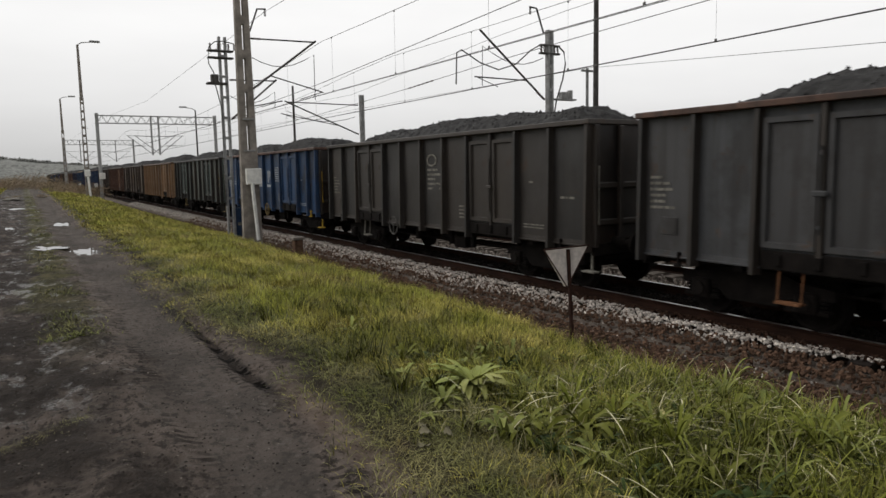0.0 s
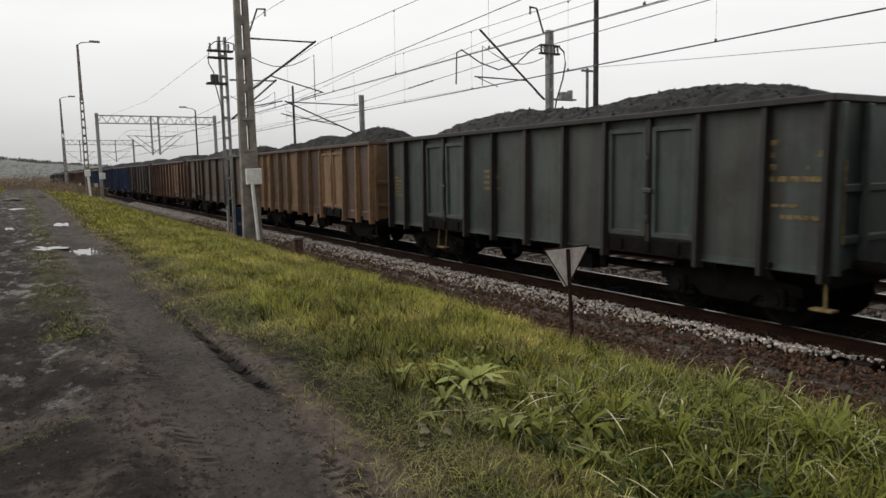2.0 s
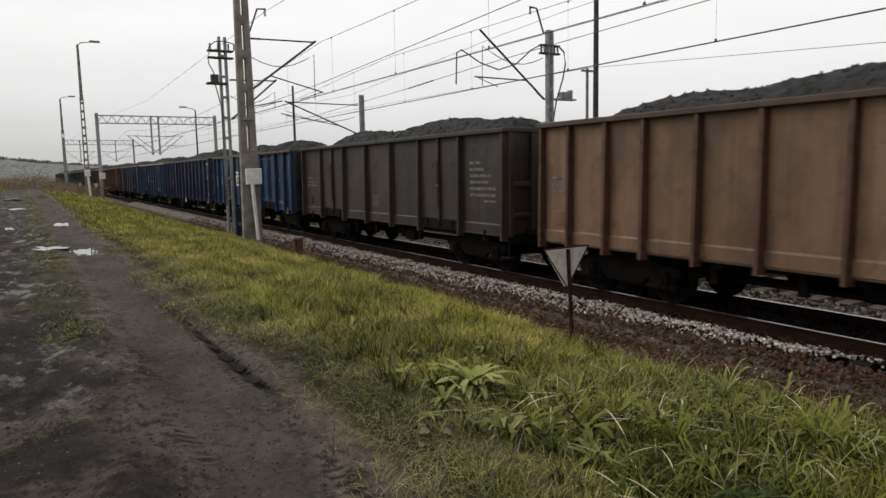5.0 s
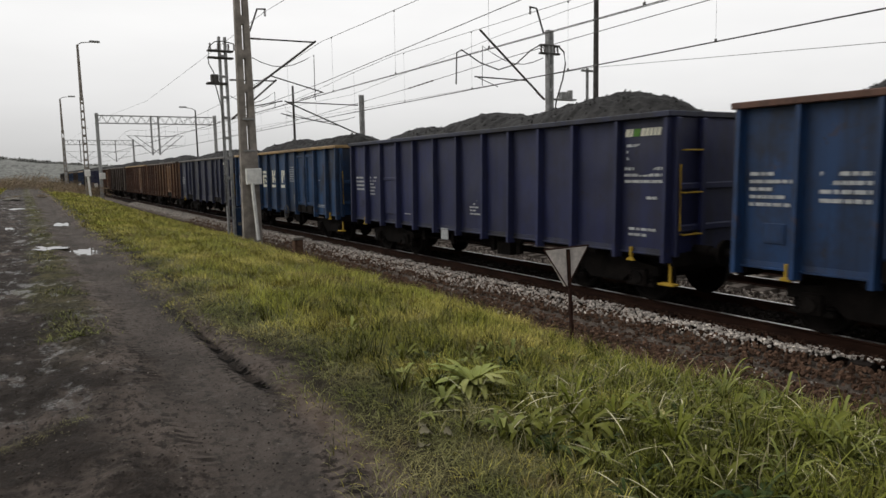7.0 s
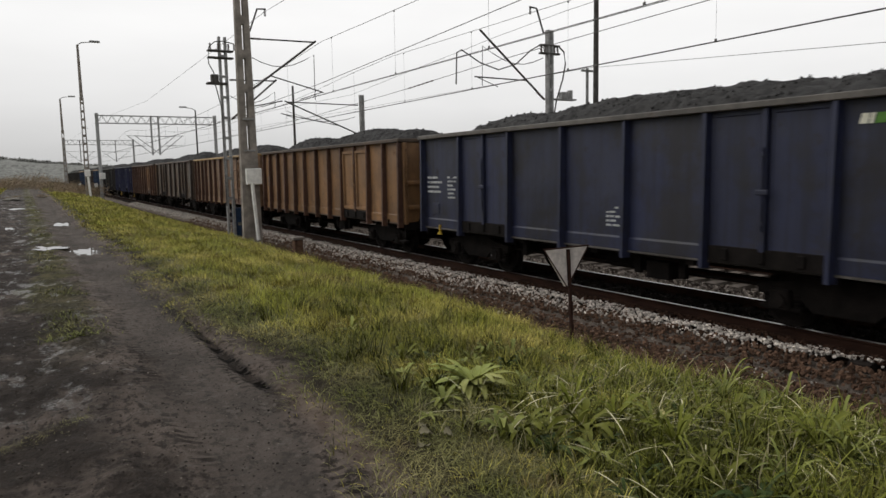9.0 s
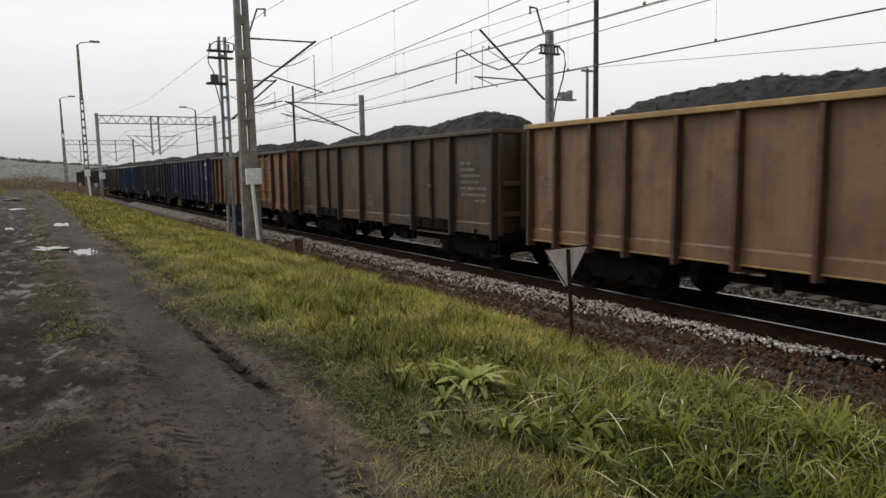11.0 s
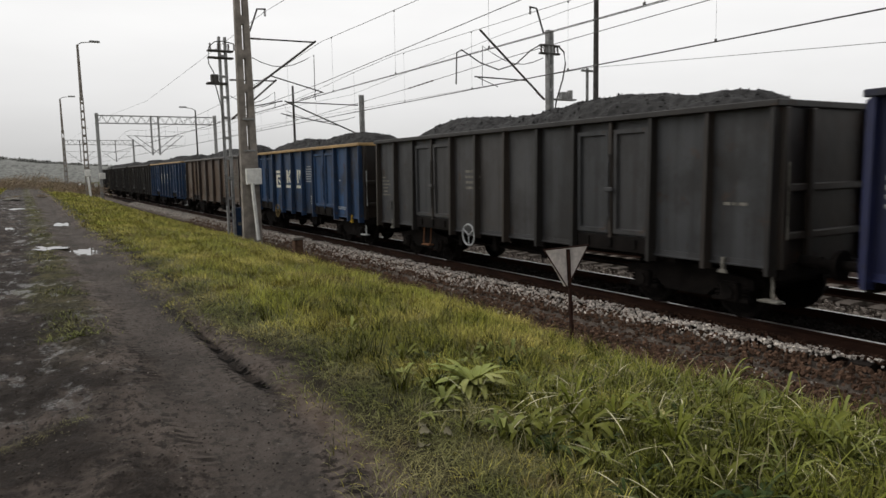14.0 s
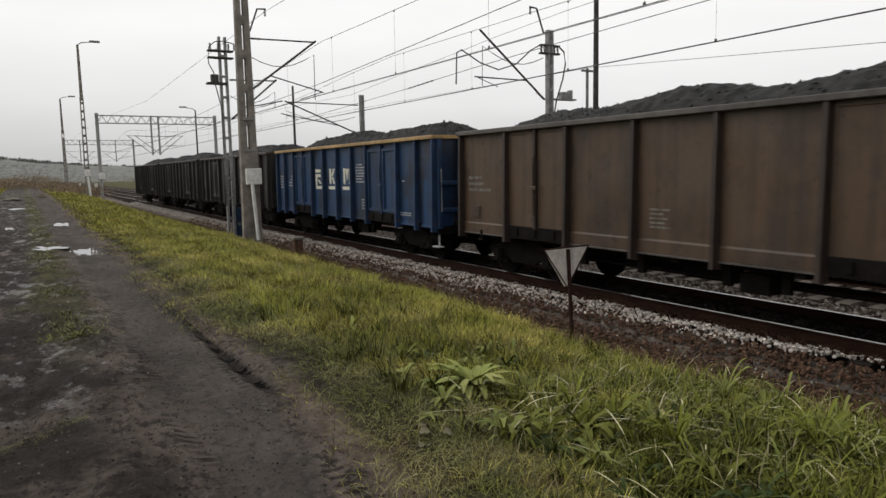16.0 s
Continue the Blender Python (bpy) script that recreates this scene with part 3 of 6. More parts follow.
def b_floor(bm):
    box(bm, -1.43, 1.43, -HALF + 0.02, HALF - 0.02, 1.02, 1.1)


def b_soleframe(bm):
    for x in (-1.05, 0.95):
        soft_box(bm, x, x + 0.1, -HALF - 0.02, HALF + 0.02, 0.83, 1.015, 0.012)
    for y in (-6.3, -4.5, -2.2, 0.0, 2.2, 4.5, 6.3):
        box(bm, -1.42, 1.42, y - 0.08, y + 0.08, 0.86, 1.0)
    box(bm, -0.15, 0.15, -6.3, 6.3, 0.75, 0.99)
    soft_box(bm, -1.40, 1.40, -HALF - 0.03, -HALF + 0.07, 0.78, 1.0, 0.02)
    soft_box(bm, -1.40, 1.40, HALF - 0.07, HALF + 0.03, 0.78, 1.0, 0.02)


def b_brakegear(bm):
    rod(bm, (-0.55, -0.6, 0.66), (-0.55, 0.35, 0.66), 0.17, 12)
    rod(bm, (0.3, 0.8, 0.62), (0.3, 2.0, 0.62), 0.2, 12)
    rod(bm, (-0.85, -3.2, 0.60), (-0.85, 3.3, 0.60), 0.025, 6)
    rod(bm, (0.1, -3.4, 0.52), (0.1, 3.4, 0.52), 0.03, 6)
    for y in (-1.9, -0.9, 0.9, 2.4):
        box(bm, -1.15, -1.05, y, y + 0.14, 0.55, 0.9)
    box(bm, -1.2, -0.9, -1.6, -1.1, 0.5, 0.8)


def b_sidebogie(bm):
    # bogie side frame with axle boxes, springs and the dipped middle
    prism(bm, [(-1.3, 0.52), (-1.3, 0.68), (-0.75, 0.74), (-0.5, 0.84), (0.5, 0.84), (0.75, 0.74), (1.3, 0.68), (1.3, 0.52), (0.62, 0.5), (0.42, 0.33), (-0.42, 0.33), (-0.62, 0.5)], -1.07, -0.98, "x")
    for y in (-0.9, 0.9):
        soft_box(bm, -1.16, -0.96, y - 0.17, y + 0.17, 0.30, 0.62, 0.03)
        rod(bm, (-1.19, y, 0.46), (-1.15, y, 0.46), 0.11, 12)
        for dy in (-0.24, 0.24):
            for k in range(4):
                rod(bm, (-1.02, y + dy, 0.36 + 0.055 * k), (-1.02, y + dy, 0.39 + 0.055 * k), 0.075, 8)
            box(bm, -1.11, -0.95, y + dy - 0.09, y + dy + 0.09, 0.31, 0.36)
    for y in (-0.42, 0.42):
        box(bm, -0.86, -0.68, y - 0.06, y + 0.06, 0.28, 0.62)


def b_bolster(bm):
    soft_box(bm, -1.0, 1.0, -0.22, 0.22, 0.55, 0.83, 0.03)
    for y in (-1.25, 1.25):
        box(bm, -0.98, 0.98, y - 0.05, y + 0.05, 0.55, 0.65)


def b_wheelset(bm):
    rod(bm, (-1.08, 0, 0), (1.08, 0, 0), 0.075, 12)
    for s in (-1, 1):
        x = s * HALF_GAUGE
        prof = [(0.0, -0.07), (0.09, -0.07), (0.12, -0.02), (0.36, -0.02), (0.40, -0.065), (0.455, -0.065), (0.46, 0.03), (0.488, 0.045), (0.488, 0.068), (0.40, 0.068), (0.36, 0.02), (0.12, 0.02), (0.09, 0.07), (0.0, 0.07)]
        seg = 20
        rings = [[bm.verts.new((x - s * w, r * math.cos(2 * math.pi * i / seg), r * math.sin(2 * math.pi * i / seg))) for i in range(seg)] for r, w in prof[1:-1]]
        for a, b in zip(rings, rings[1:]):
            for i in range(seg):
                j = (i + 1) % seg
                bm.faces.new((a[i], a[j], b[j], b[i]))
        bm.faces.new(rings[0])
        bm.faces.new(rings[-1][::-1])
        for k in range(4):
            # balance lugs that show the turning
            a = k * math.pi / 2
            rod(bm, (x - s * 0.04, 0.25 * math.cos(a), 0.25 * math.sin(a)), (x + s * 0.04, 0.25 * math.cos(a), 0.25 * math.sin(a)), 0.035, 6)


def b_buffer(bm):
    rod(bm, (0, 0, 0), (0, 0.32, 0), 0.10, 12)
    rod(bm, (0, 0.30, 0), (0, 0.56, 0), 0.075, 12)
    rod(bm, (0, 0.56, 0), (0, 0.60, 0), 0.22, 20, 0.2)


def b_coupling(bm):
    soft_box(bm, -0.06, 0.06, 0.0, 0.38, -0.05, 0.05, 0.015)
    ring(bm, (0, 0.46, -0.06), (1, 0, 0), 0.10, 0.025, 14)
    ring(bm, (0, 0.58, -0.16), (1, 0, 0), 0.10, 0.025, 14)
    tube(bm, [(-0.35, 0.0, -0.05), (-0.36, 0.2, -0.2), (-0.3, 0.4, -0.32), (-0.2, 0.55, -0.3)], 0.03)


def b_leaf(kind, w):
    """One door leaf: a sheet pressed into a raised border, with three pressed ribs on the ribbed kind."""
    def build(bm):
        z0, z1, fw, x, up = 1.27, 3.12, 0.075, -1.47, -1.52
        if kind == "wide":
            z0, z1, fw, up = 1.18, 3.22, 0.03, -1.482
        ys = [(0.0, up), (fw, up), (fw + 0.015, x), (w - fw - 0.015, x), (w - fw, up), (w, up)]
        zs = [(z0, up), (z0 + fw, up), (z0 + fw + 0.015, x)]
        if kind == "ribbed":
            for k in (1, 2, 3):
                z = z0 + (z1 - z0) * k / 4
                zs += [(z - 0.05, x), (z - 0.02, up + 0.008), (z + 0.02, up + 0.008), (z + 0.035, x)]
        zs += [(z1 - fw - 0.015, x), (z1 - fw, up), (z1, up)]
        g = [[bm.verts.new((min(a, b), y, z)) for y, a in ys] for z, b in zs]
        for r, q in zip(g, g[1:]):
            for i in range(len(ys) - 1):
                bm.faces.new((r[i], r[i + 1], q[i + 1], q[i]))
        rim = [e for e in bm.edges if e.is_boundary]
        out = bmesh.ops.extrude_edge_only(bm, edges=rim)["geom"]
        for v in out:
            if isinstance(v, bmesh.types.BMVert):
                v.co.x = -1.452
    return build


def b_doorsill(w):
    def build(bm):
        soft_box(bm, -1.52, -1.46, 0.0, w, SIDE_BOTTOM - 0.03, 1.23, 0.01)
        for k in range(3):
            soft_box(bm, -1.55, -1.5, w * (k + 0.5) / 3 - 0.05, w * (k + 0.5) / 3 + 0.05, 1.02, 1.2, 0.01)
    return build


def b_doorpost(bm):
    soft_box(bm, -1.545, -1.452, -0.042, 0.042, SIDE_BOTTOM + 0.05, SIDE_TOP - 0.02, 0.012)


def b_latch(bm):
    # a locking bar on the door post, with two eyes and a hand lever
    rod(bm, (-1.562, 0, 1.5), (-1.562, 0, 2.7), 0.014, 6)
    for z in (1.6, 2.6):
        soft_box(bm, -1.575, -1.54, -0.03, 0.03, z - 0.03, z + 0.03, 0.008)
    soft_box(bm, -1.585, -1.55, -0.10, 0.10, 2.02, 2.10, 0.012)


def b_handrail(bm):
    tube(bm, [(-1.37, 0.0, 1.36), (-1.37, 0.13, 1.39), (-1.37, 0.13, 2.48), (-1.37, 0.0, 2.51)], 0.018)


def b_step(bm):
    tube(bm, [(-1.42, -0.18, 1.0), (-1.46, -0.18, 0.5), (-1.46, 0.18, 0.5), (-1.42, 0.18, 1.0)], 0.02)
    box(bm, -1.52, -1.36, -0.18, 0.18, 0.48, 0.51)


def b_tread(bm):
    """A foot plate under the end beam on one thin bracket."""
    soft_box(bm, -1.52, -1.34, -0.16, 0.16, 0.47, 0.505, 0.008)
    box(bm, -1.40, -1.37, -0.02, 0.02, 0.5, 0.84)


def b_handwheel(bm):
    ring(bm, (-1.6, 0, 0.92), (1, 0, 0), 0.25, 0.022, 28)
    rod(bm, (-1.62, 0, 0.92), (-1.3, 0, 0.92), 0.025, 8)
    for k in range(3):
        a = k * 2.094 + 0.5
        rod(bm, (-1.6, 0, 0.92), (-1.6, 0.24 * math.cos(a), 0.92 + 0.24 * math.sin(a)), 0.018, 6)


def b_ladder(bm):
    """A wide hanging foot ladder of two rungs."""
    tube(bm, [(-1.44, -0.30, 1.0), (-1.47, -0.30, 0.42), (-1.47, 0.30, 0.42), (-1.44, 0.30, 1.0)], 0.024)
    rod(bm, (-1.46, -0.30, 0.68), (-1.46, 0.30, 0.68), 0.02, 6)


def b_hangplate(bm):
    soft_box(bm, -1.50, -1.47, -0.17, 0.17, 0.70, 0.99, 0.01)


def b_hook(bm):
    # rope hook of cast steel under the sill
    soft_box(bm, -1.52, -1.45, -0.025, 0.025, 0.84, 1.06, 0.01)
    prism(bm, [(-0.085, 0.82), (0.085, 0.82), (0.065, 0.855), (0.03, 0.875), (-0.03, 0.875), (-0.065, 0.855)], -1.53, -1.47, "x")


def b_plate(bm):
    soft_box(bm, -1.475, -1.458, -0.16, 0.16, 1.33, 1.62, 0.006)
    box(bm, -1.482, -1.474, -0.12, 0.12, 1.37, 1.58)


def b_rows(seed, width, rows, pitch):
    """Lines of small lettering too small to read: rows of short dashes."""
    def build(bm):
        rng = random.Random(seed)
        for r in range(rows):
            y, end = 0.0, width * rng.uniform(0.45, 1.0)
            while y < end:
                w = rng.uniform(0.05, 0.16)
                box(bm, -1.4625, -1.4575, -y - w, -y, -r * pitch - pitch * 0.45, -r * pitch)
                y += w + rng.uniform(0.012, 0.035)
    return build


def b_mark(which):
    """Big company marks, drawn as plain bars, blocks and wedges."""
    def build(bm):
        x0, x1 = -1.475, -1.466

        def flat(pts):
            prism(bm, [(-a, b) for a, b in pts], x0, x1, "x")
        if which == 0:
            flat([(0, 0.5), (0.52, 0.5), (0.46, 0.61), (0.0, 0.61)])
            flat([(0.0, 0.33), (0.50, 0.33), (0.50, 0.44), (0.0, 0.44)])
            flat([(0.0, 0.06), (0.15, 0.02), (0.15, 0.33), (0.0, 0.33)])
            flat([(0.22, 0.24), (0.36, 0.24), (0.56, 0.09), (0.40, 0.09)])
        elif which == 1:
            flat([(0.1, 0.1), (0.25, 0.1), (0.25, 0.62), (0.1, 0.62)])
            flat([(0.26, 0.36), (0.44, 0.62), (0.60, 0.62), (0.40, 0.37)])
            flat([(0.28, 0.33), (0.40, 0.35), (0.60, 0.1), (0.44, 0.1)])
        else:
            flat([(0.1, 0.1), (0.24, 0.1), (0.24, 0.62), (0.1, 0.62)])
            flat([(0.55, 0.1), (0.69, 0.1), (0.69, 0.62), (0.55, 0.62)])
            flat([(0.27, 0.60), (0.52, 0.60), (0.395, 0.22)])
        flat([(0.0, -0.09), (0.78, -0.09), (0.78, 0.02), (0.0, 0.02)])
    return build


def b_slant(w):
    """One slanted bar of a company mark."""
    def build(bm):
        prism(bm, [(0.0, 0.0), (-w, 0.0), (-w - 0.03, 0.13), (-0.03, 0.13)], -1.4635, -1.458, "x")
    return build


def coal_mesh(variant):
    key = ("coal_heap", variant)
    if key in cache:
        return cache[key]
    nx, ny = 24, 96
    verts, faces = [], []
    for j in range(ny + 1):
        y = -6.25 + 12.5 * j / ny
        e = min(1.0, max(0.0, (6.2 - abs(y)) / 2.6 if y > 0 else (6.0 - abs(y)) / 1.5))
        e = e * (2 - e)
        ridge = 0.40 + 0.06 * math.sin(y * (0.9 + 0.13 * variant) + variant * 1.7) + 0.09 * noise.noise(Vector((y * 0.6, variant * 3.1, 0)))
        for i in range(nx + 1):
            x = -1.38 + 2.76 * i / nx
            across = max(0.0, 1 - (abs(x) / 1.42) ** 2.1)
            z = 3.06 + (0.27 + ridge) * e * across + 0.06 * e
            p = Vector((x * 3.2, y * 3.2, variant * 7.0))
            z += 0.055 * noise.noise(p) + 0.05 * noise.noise(p * 2.3) + 0.035 * abs(noise.noise(p * 5.1))
            verts.append((x, y, z))
    n = nx + 1
    for j in range(ny):
        for i in range(nx):
            faces.append((j * n + i, j * n + i + 1, (j + 1) * n + i + 1, (j + 1) * n + i))
    cache[key] = mesh_from("coal_heap", verts, faces)
    # loose lumps on the heap
    rng = random.Random(40 + variant)
    lumps, faces = [], []
    for _ in range(750):
        i, j = rng.randrange(1, nx), rng.randrange(6, ny - 6)
        c = Vector(verts[j * n + i])
        if c.z < 3.25:
            continue
        r = rng.uniform(0.015, 0.045)
        b = len(lumps)
        for d in ((1, 0, 0), (0, 1, 0), (-1, 0, 0), (0, -1, 0), (0, 0, 1), (0, 0, -1)):
            lumps.append(tuple(c + Vector(d) * r * rng.uniform(0.6, 1.3)))
        for f in ((0, 1, 4), (1, 2, 4), (2, 3, 4), (3, 0, 4), (1, 0, 5), (2, 1, 5), (3, 2, 5), (0, 3, 5)):
            faces.append(tuple(b + k for k in f))
    cache[("lump_layer", variant)] = mesh_from("lump_layer", lumps, faces)
    return cache[key]


moving, wheelsets = [], []
TURN = pose(0, 0, 0, 0, 0, 180)


def b_endrung(bm):
    """A round bar on two stubs that stand off the end wall."""
    for x in (-0.2, 0.2):
        rod(bm, (x, -0.04, 0), (x, 0.11, 0), 0.014, 6)
    rod(bm, (-0.22, 0.11, 0), (0.22, 0.11, 0), 0.016, 6)


def make_wagon(i, kind, body, rim, label, marks=(), letter=None, wheel=None, rail=None, hook=None, door=None, steps=(), post=None, wheel_at=5.12, alt=None, end=None, step=None, rung=None):
    root = thing("open_wagon", label, "freight wagon", (TRACK_1, 0, LIFT_1), "wagons of the coal train")
    door = door or body
    end = end or body
    letter = letter or M_TEXT
    sides = (None, TURN)
    for m in sides:
        link_mesh("side_sill", shared("side_sill", b_sill), rim if kind not in ("doored", "dark", "navy") else body, root, "", m)
        for k, (d0, d1) in enumerate(zip((0.0,) + POSTS[kind][1:-1], POSTS[kind][1:-1] + (2 * HALF,))):
            sheet = alt if alt and k in (3, 4, 6, 7, 9, 10) else body
            link_mesh("side_panel", shared(("side_panel", d0, d1), b_bay(d0, d1, 0.02 if kind in ("wide", "single", "ribbed") else 0.0), True), sheet, root, "", m)
        link_mesh("end_wall", shared("end_wall", b_end), end, root, "", (m or Matrix()) @ pose(0, HALF - 0.03, 0))
        base = m or Matrix()
        for z in (1.42, 2.12):
            link_mesh("end_rib", shared("end_rib", b_endrib), end, root, "", base @ pose(0, HALF - 0.03, z))
        if rung:
            for z in (1.32, 2.02, 2.72):
                link_mesh("end_rung", shared("end_rung", b_endrung), rung, root, "yellow climbing rung", base @ pose(1.08, HALF + 0.03, z))
        for x in (-1.39, -0.75, 0.75, 1.39):
            link_mesh("end_post", shared("end_post", b_endpost), end, root, "", base @ pose(x, HALF - 0.03, 0))
        for d in POSTS[kind]:
            link_mesh("stanchion", shared("stanchion", b_post), post or body, root, "", base @ pose(0, HALF - d, 0))
        for d0, d1 in DOORS[kind]:
            w = (d1 - d0 - 0.30) / 2
            for k in (0, 1):
                link_mesh("door", shared(("door", kind, round(w, 3)), b_leaf(kind, w)), door, root, "", base @ pose(0, HALF - d1 + 0.08 + k * (w + 0.14), 0))
            link_mesh("door_post", shared("door_post", b_doorpost), post or body, root, "", base @ pose(0, HALF - (d0 + d1) / 2, 0))
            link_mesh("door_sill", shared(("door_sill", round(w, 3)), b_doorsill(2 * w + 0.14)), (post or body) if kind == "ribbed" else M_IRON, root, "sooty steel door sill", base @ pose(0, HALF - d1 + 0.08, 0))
            link_mesh("door_latch", shared("door_latch", b_latch), body, root, "", base @ pose(0, HALF - (d0 + d1) / 2, 0))
        for mirror in (pose(0, HALF - 0.02, 0), pose(0, -HALF + 0.02, 0, 0, 0, 180) @ pose(2.74, 0, 0)):
            link_mesh("handrail", shared("handrail", b_handrail), rail or body, root, "steel grab rail", base @ mirror)
        for y in (-5.55, 5.55):
            link_mesh("rope_hook", shared("rope_hook", b_hook), hook or M_IRON, root, "cast rope hook", base @ pose(0, y, 0))
        for d in steps:
            link_mesh("step", shared("ladder", b_ladder) if kind == "navy" else shared("step", b_step), step or rail or M_IRON, root, "hanging foot step", base @ pose(0, HALF - d, 0))
        link_mesh("end_step", shared("end_step", b_tread), rail or M_IRON, root, "", base @ pose(0.05, -HALF + 0.1, -0.02))
        if wheel:
            link_mesh("brake_handwheel", shared("brake_handwheel", b_handwheel), wheel, root, "spoked hand brake wheel", base @ pose(0, HALF - wheel_at, 0))
        link_mesh("label_plate", shared("label_plate", b_plate), door, root, "", base @ pose(0, HALF - 0.62, 0))
        for d, z, w, rows, pitch, seed in marks:
            tagged(link_mesh("lettering", shared(("lettering", seed, w, rows), b_rows(seed, w, rows, pitch)), letter, root, "rows of small white lettering", base @ pose(0, HALF - d, z)), kind="stuff")
    for y in (-4.5, 4.5):
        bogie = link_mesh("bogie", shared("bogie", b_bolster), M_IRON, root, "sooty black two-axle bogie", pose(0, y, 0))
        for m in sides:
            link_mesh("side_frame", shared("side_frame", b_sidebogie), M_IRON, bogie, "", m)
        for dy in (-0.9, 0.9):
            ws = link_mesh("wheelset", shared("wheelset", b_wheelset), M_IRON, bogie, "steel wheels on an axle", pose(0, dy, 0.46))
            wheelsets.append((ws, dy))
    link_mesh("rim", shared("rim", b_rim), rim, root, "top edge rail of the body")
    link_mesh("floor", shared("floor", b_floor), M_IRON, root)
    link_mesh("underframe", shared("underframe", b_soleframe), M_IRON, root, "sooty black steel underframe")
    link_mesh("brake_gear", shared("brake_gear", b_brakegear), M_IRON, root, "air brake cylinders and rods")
    for m in sides:
        for x in (-0.875, 0.875):
            link_mesh("buffer", shared("buffer", b_buffer), M_IRON, root, "round buffer", (m or Matrix()) @ pose(x, HALF + 0.03, 1.03))
        link_mesh("coupling", shared("coupling", b_coupling), M_IRON, root, "screw coupling", (m or Matrix()) @ pose(0, HALF + 0.03, 0.98))
    coal = link_mesh("coal_load", coal_mesh(i % 5), M_COAL)
    tagged(coal, "heap of black lump coal filling an open wagon", "coal", "coal loads")
    tagged(link_mesh("lump_layer", cache[("lump_layer", i % 5)], M_COAL, coal, "loose coal lumps on the heap"), kind="stuff")
    start = FIRST_FAR_END + PITCH_WAGON * i - HALF
    moving.append((root, start))
    moving.append((coal, start))
    return root


def big_marks(root, material):
    for m in (Matrix(), TURN):
        for k, (d, name) in enumerate(((4.22, "bar"), (5.45, "wedge"), (6.67, "block"))):
            link_mesh("painted_mark", shared(("painted_mark", k), b_mark(k)), material, root, "large cream painted mark", m @ pose(0, HALF - d, 1.96))


def logo(root, d, z):
    bars = ((0.0, 0.1), (0.12, 0.05), (0.36, 0.08), (0.46, 0.07), (0.55, 0.07), (0.64, 0.06), (0.72, 0.07))
    for m in (Matrix(), TURN):
        for y, w in bars:
            link_mesh("company_mark", shared(("company_mark", w), b_slant(w)), M_CREAM, root, "small white painted mark", m @ pose(0, HALF - d - y, z))
        link_mesh("company_mark", shared(("company_mark", 0.14), b_slant(0.14)), M_GREENMARK, root, "small green painted mark", m @ pose(0, HALF - d - 0.19, z))


M_GREENMARK = plain("green_mark", (0.10, 0.22, 0.05), 0.7, 0.0, 9.0, 0.2, 0.0)
P_BLUE = paint("railway_blue_paint", (0.014, 0.060, 0.160), wear=0.35, grime=0.72)
P_BLUE2 = paint("fresher_blue_paint", (0.013, 0.055, 0.162), wear=0.25, grime=0.55, shift=0.4)
P_NAVY = paint("navy_paint", (0.019, 0.025, 0.090), (0.045, 0.037, 0.04), wear=0.1, grime=0.35)
P_NAVY2 = paint("sooty_navy_paint", (0.020, 0.025, 0.064), (0.035, 0.03, 0.03), wear=0.3, grime=0.7, shift=0.2)
P_GREY = paint("dark_grey_paint", (0.056, 0.058, 0.062), (0.085, 0.052, 0.034), wear=0.3, grime=0.6, dusty=0.18)
P_BLACK = paint("sooty_black_paint", (0.028, 0.0245, 0.022), (0.065, 0.04, 0.028), wear=0.3, grime=0.6, shift=0.3, dusty=0.28)
P_GREEN = paint("faded_green_paint", (0.070, 0.091, 0.083), (0.11, 0.07, 0.04), wear=0.35, grime=0.5, dusty=0.35)
P_ORANGE = paint("dusty_orange_paint", (0.275, 0.163, 0.093), (0.20, 0.095, 0.045), wear=0.5, grime=0.32)
P_ORANGE2 = paint("ochre_paint", (0.30, 0.158, 0.066), (0.15, 0.075, 0.036), wear=0.35, grime=0.32, shift=0.5)
P_SAND = paint("sandy_orange_paint", (0.30, 0.176, 0.090), (0.14, 0.07, 0.04), wear=0.45, grime=0.35, shift=0.2)
P_ROAN = paint("chocolate_brown_paint", (0.110, 0.060, 0.038), (0.06, 0.035, 0.025), wear=0.3, grime=0.3, shift=0.6)
P_BROWN = paint("dull_brown_paint", (0.108, 0.066, 0.038), (0.06, 0.035, 0.025), wear=0.4, grime=0.42)
P_BROWN2 = paint("dark_brown_paint", (0.062, 0.040, 0.030), (0.05, 0.03, 0.022), wear=0.5, grime=0.6, shift=0.3)
P_RUSTRIM = paint("rusty_rim", (0.125, 0.055, 0.032), (0.06, 0.03, 0.02), wear=0.8, grime=0.4)
P_DARKRIM = paint("dark_rusty_rim", (0.11, 0.050, 0.029), (0.05, 0.028, 0.018), wear=0.8, grime=0.6)
P_SOOTEND = paint("sooty_rust_end", (0.034, 0.024, 0.018), (0.075, 0.036, 0.02), wear=0.45, grime=0.7, shift=0.1)
M_RUSTSTEP = plain("rusty_step_iron", (0.19, 0.09, 0.045), 0.85, 0.0, 9.0, 0.4, 0.2)
M_OCHRETEXT = plain("faded_ochre_lettering", (0.21, 0.155, 0.070), 0.85, 0.0, 12.0, 0.4, 0.0)
P_TANRIM = paint("ochre_rim", (0.52, 0.33, 0.13), (0.25, 0.13, 0.06), wear=0.4, grime=0.3)
P_STEELRIM = paint("grey_rim", (0.13, 0.115, 0.10), (0.08, 0.05, 0.035), wear=0.5, grime=0.4)

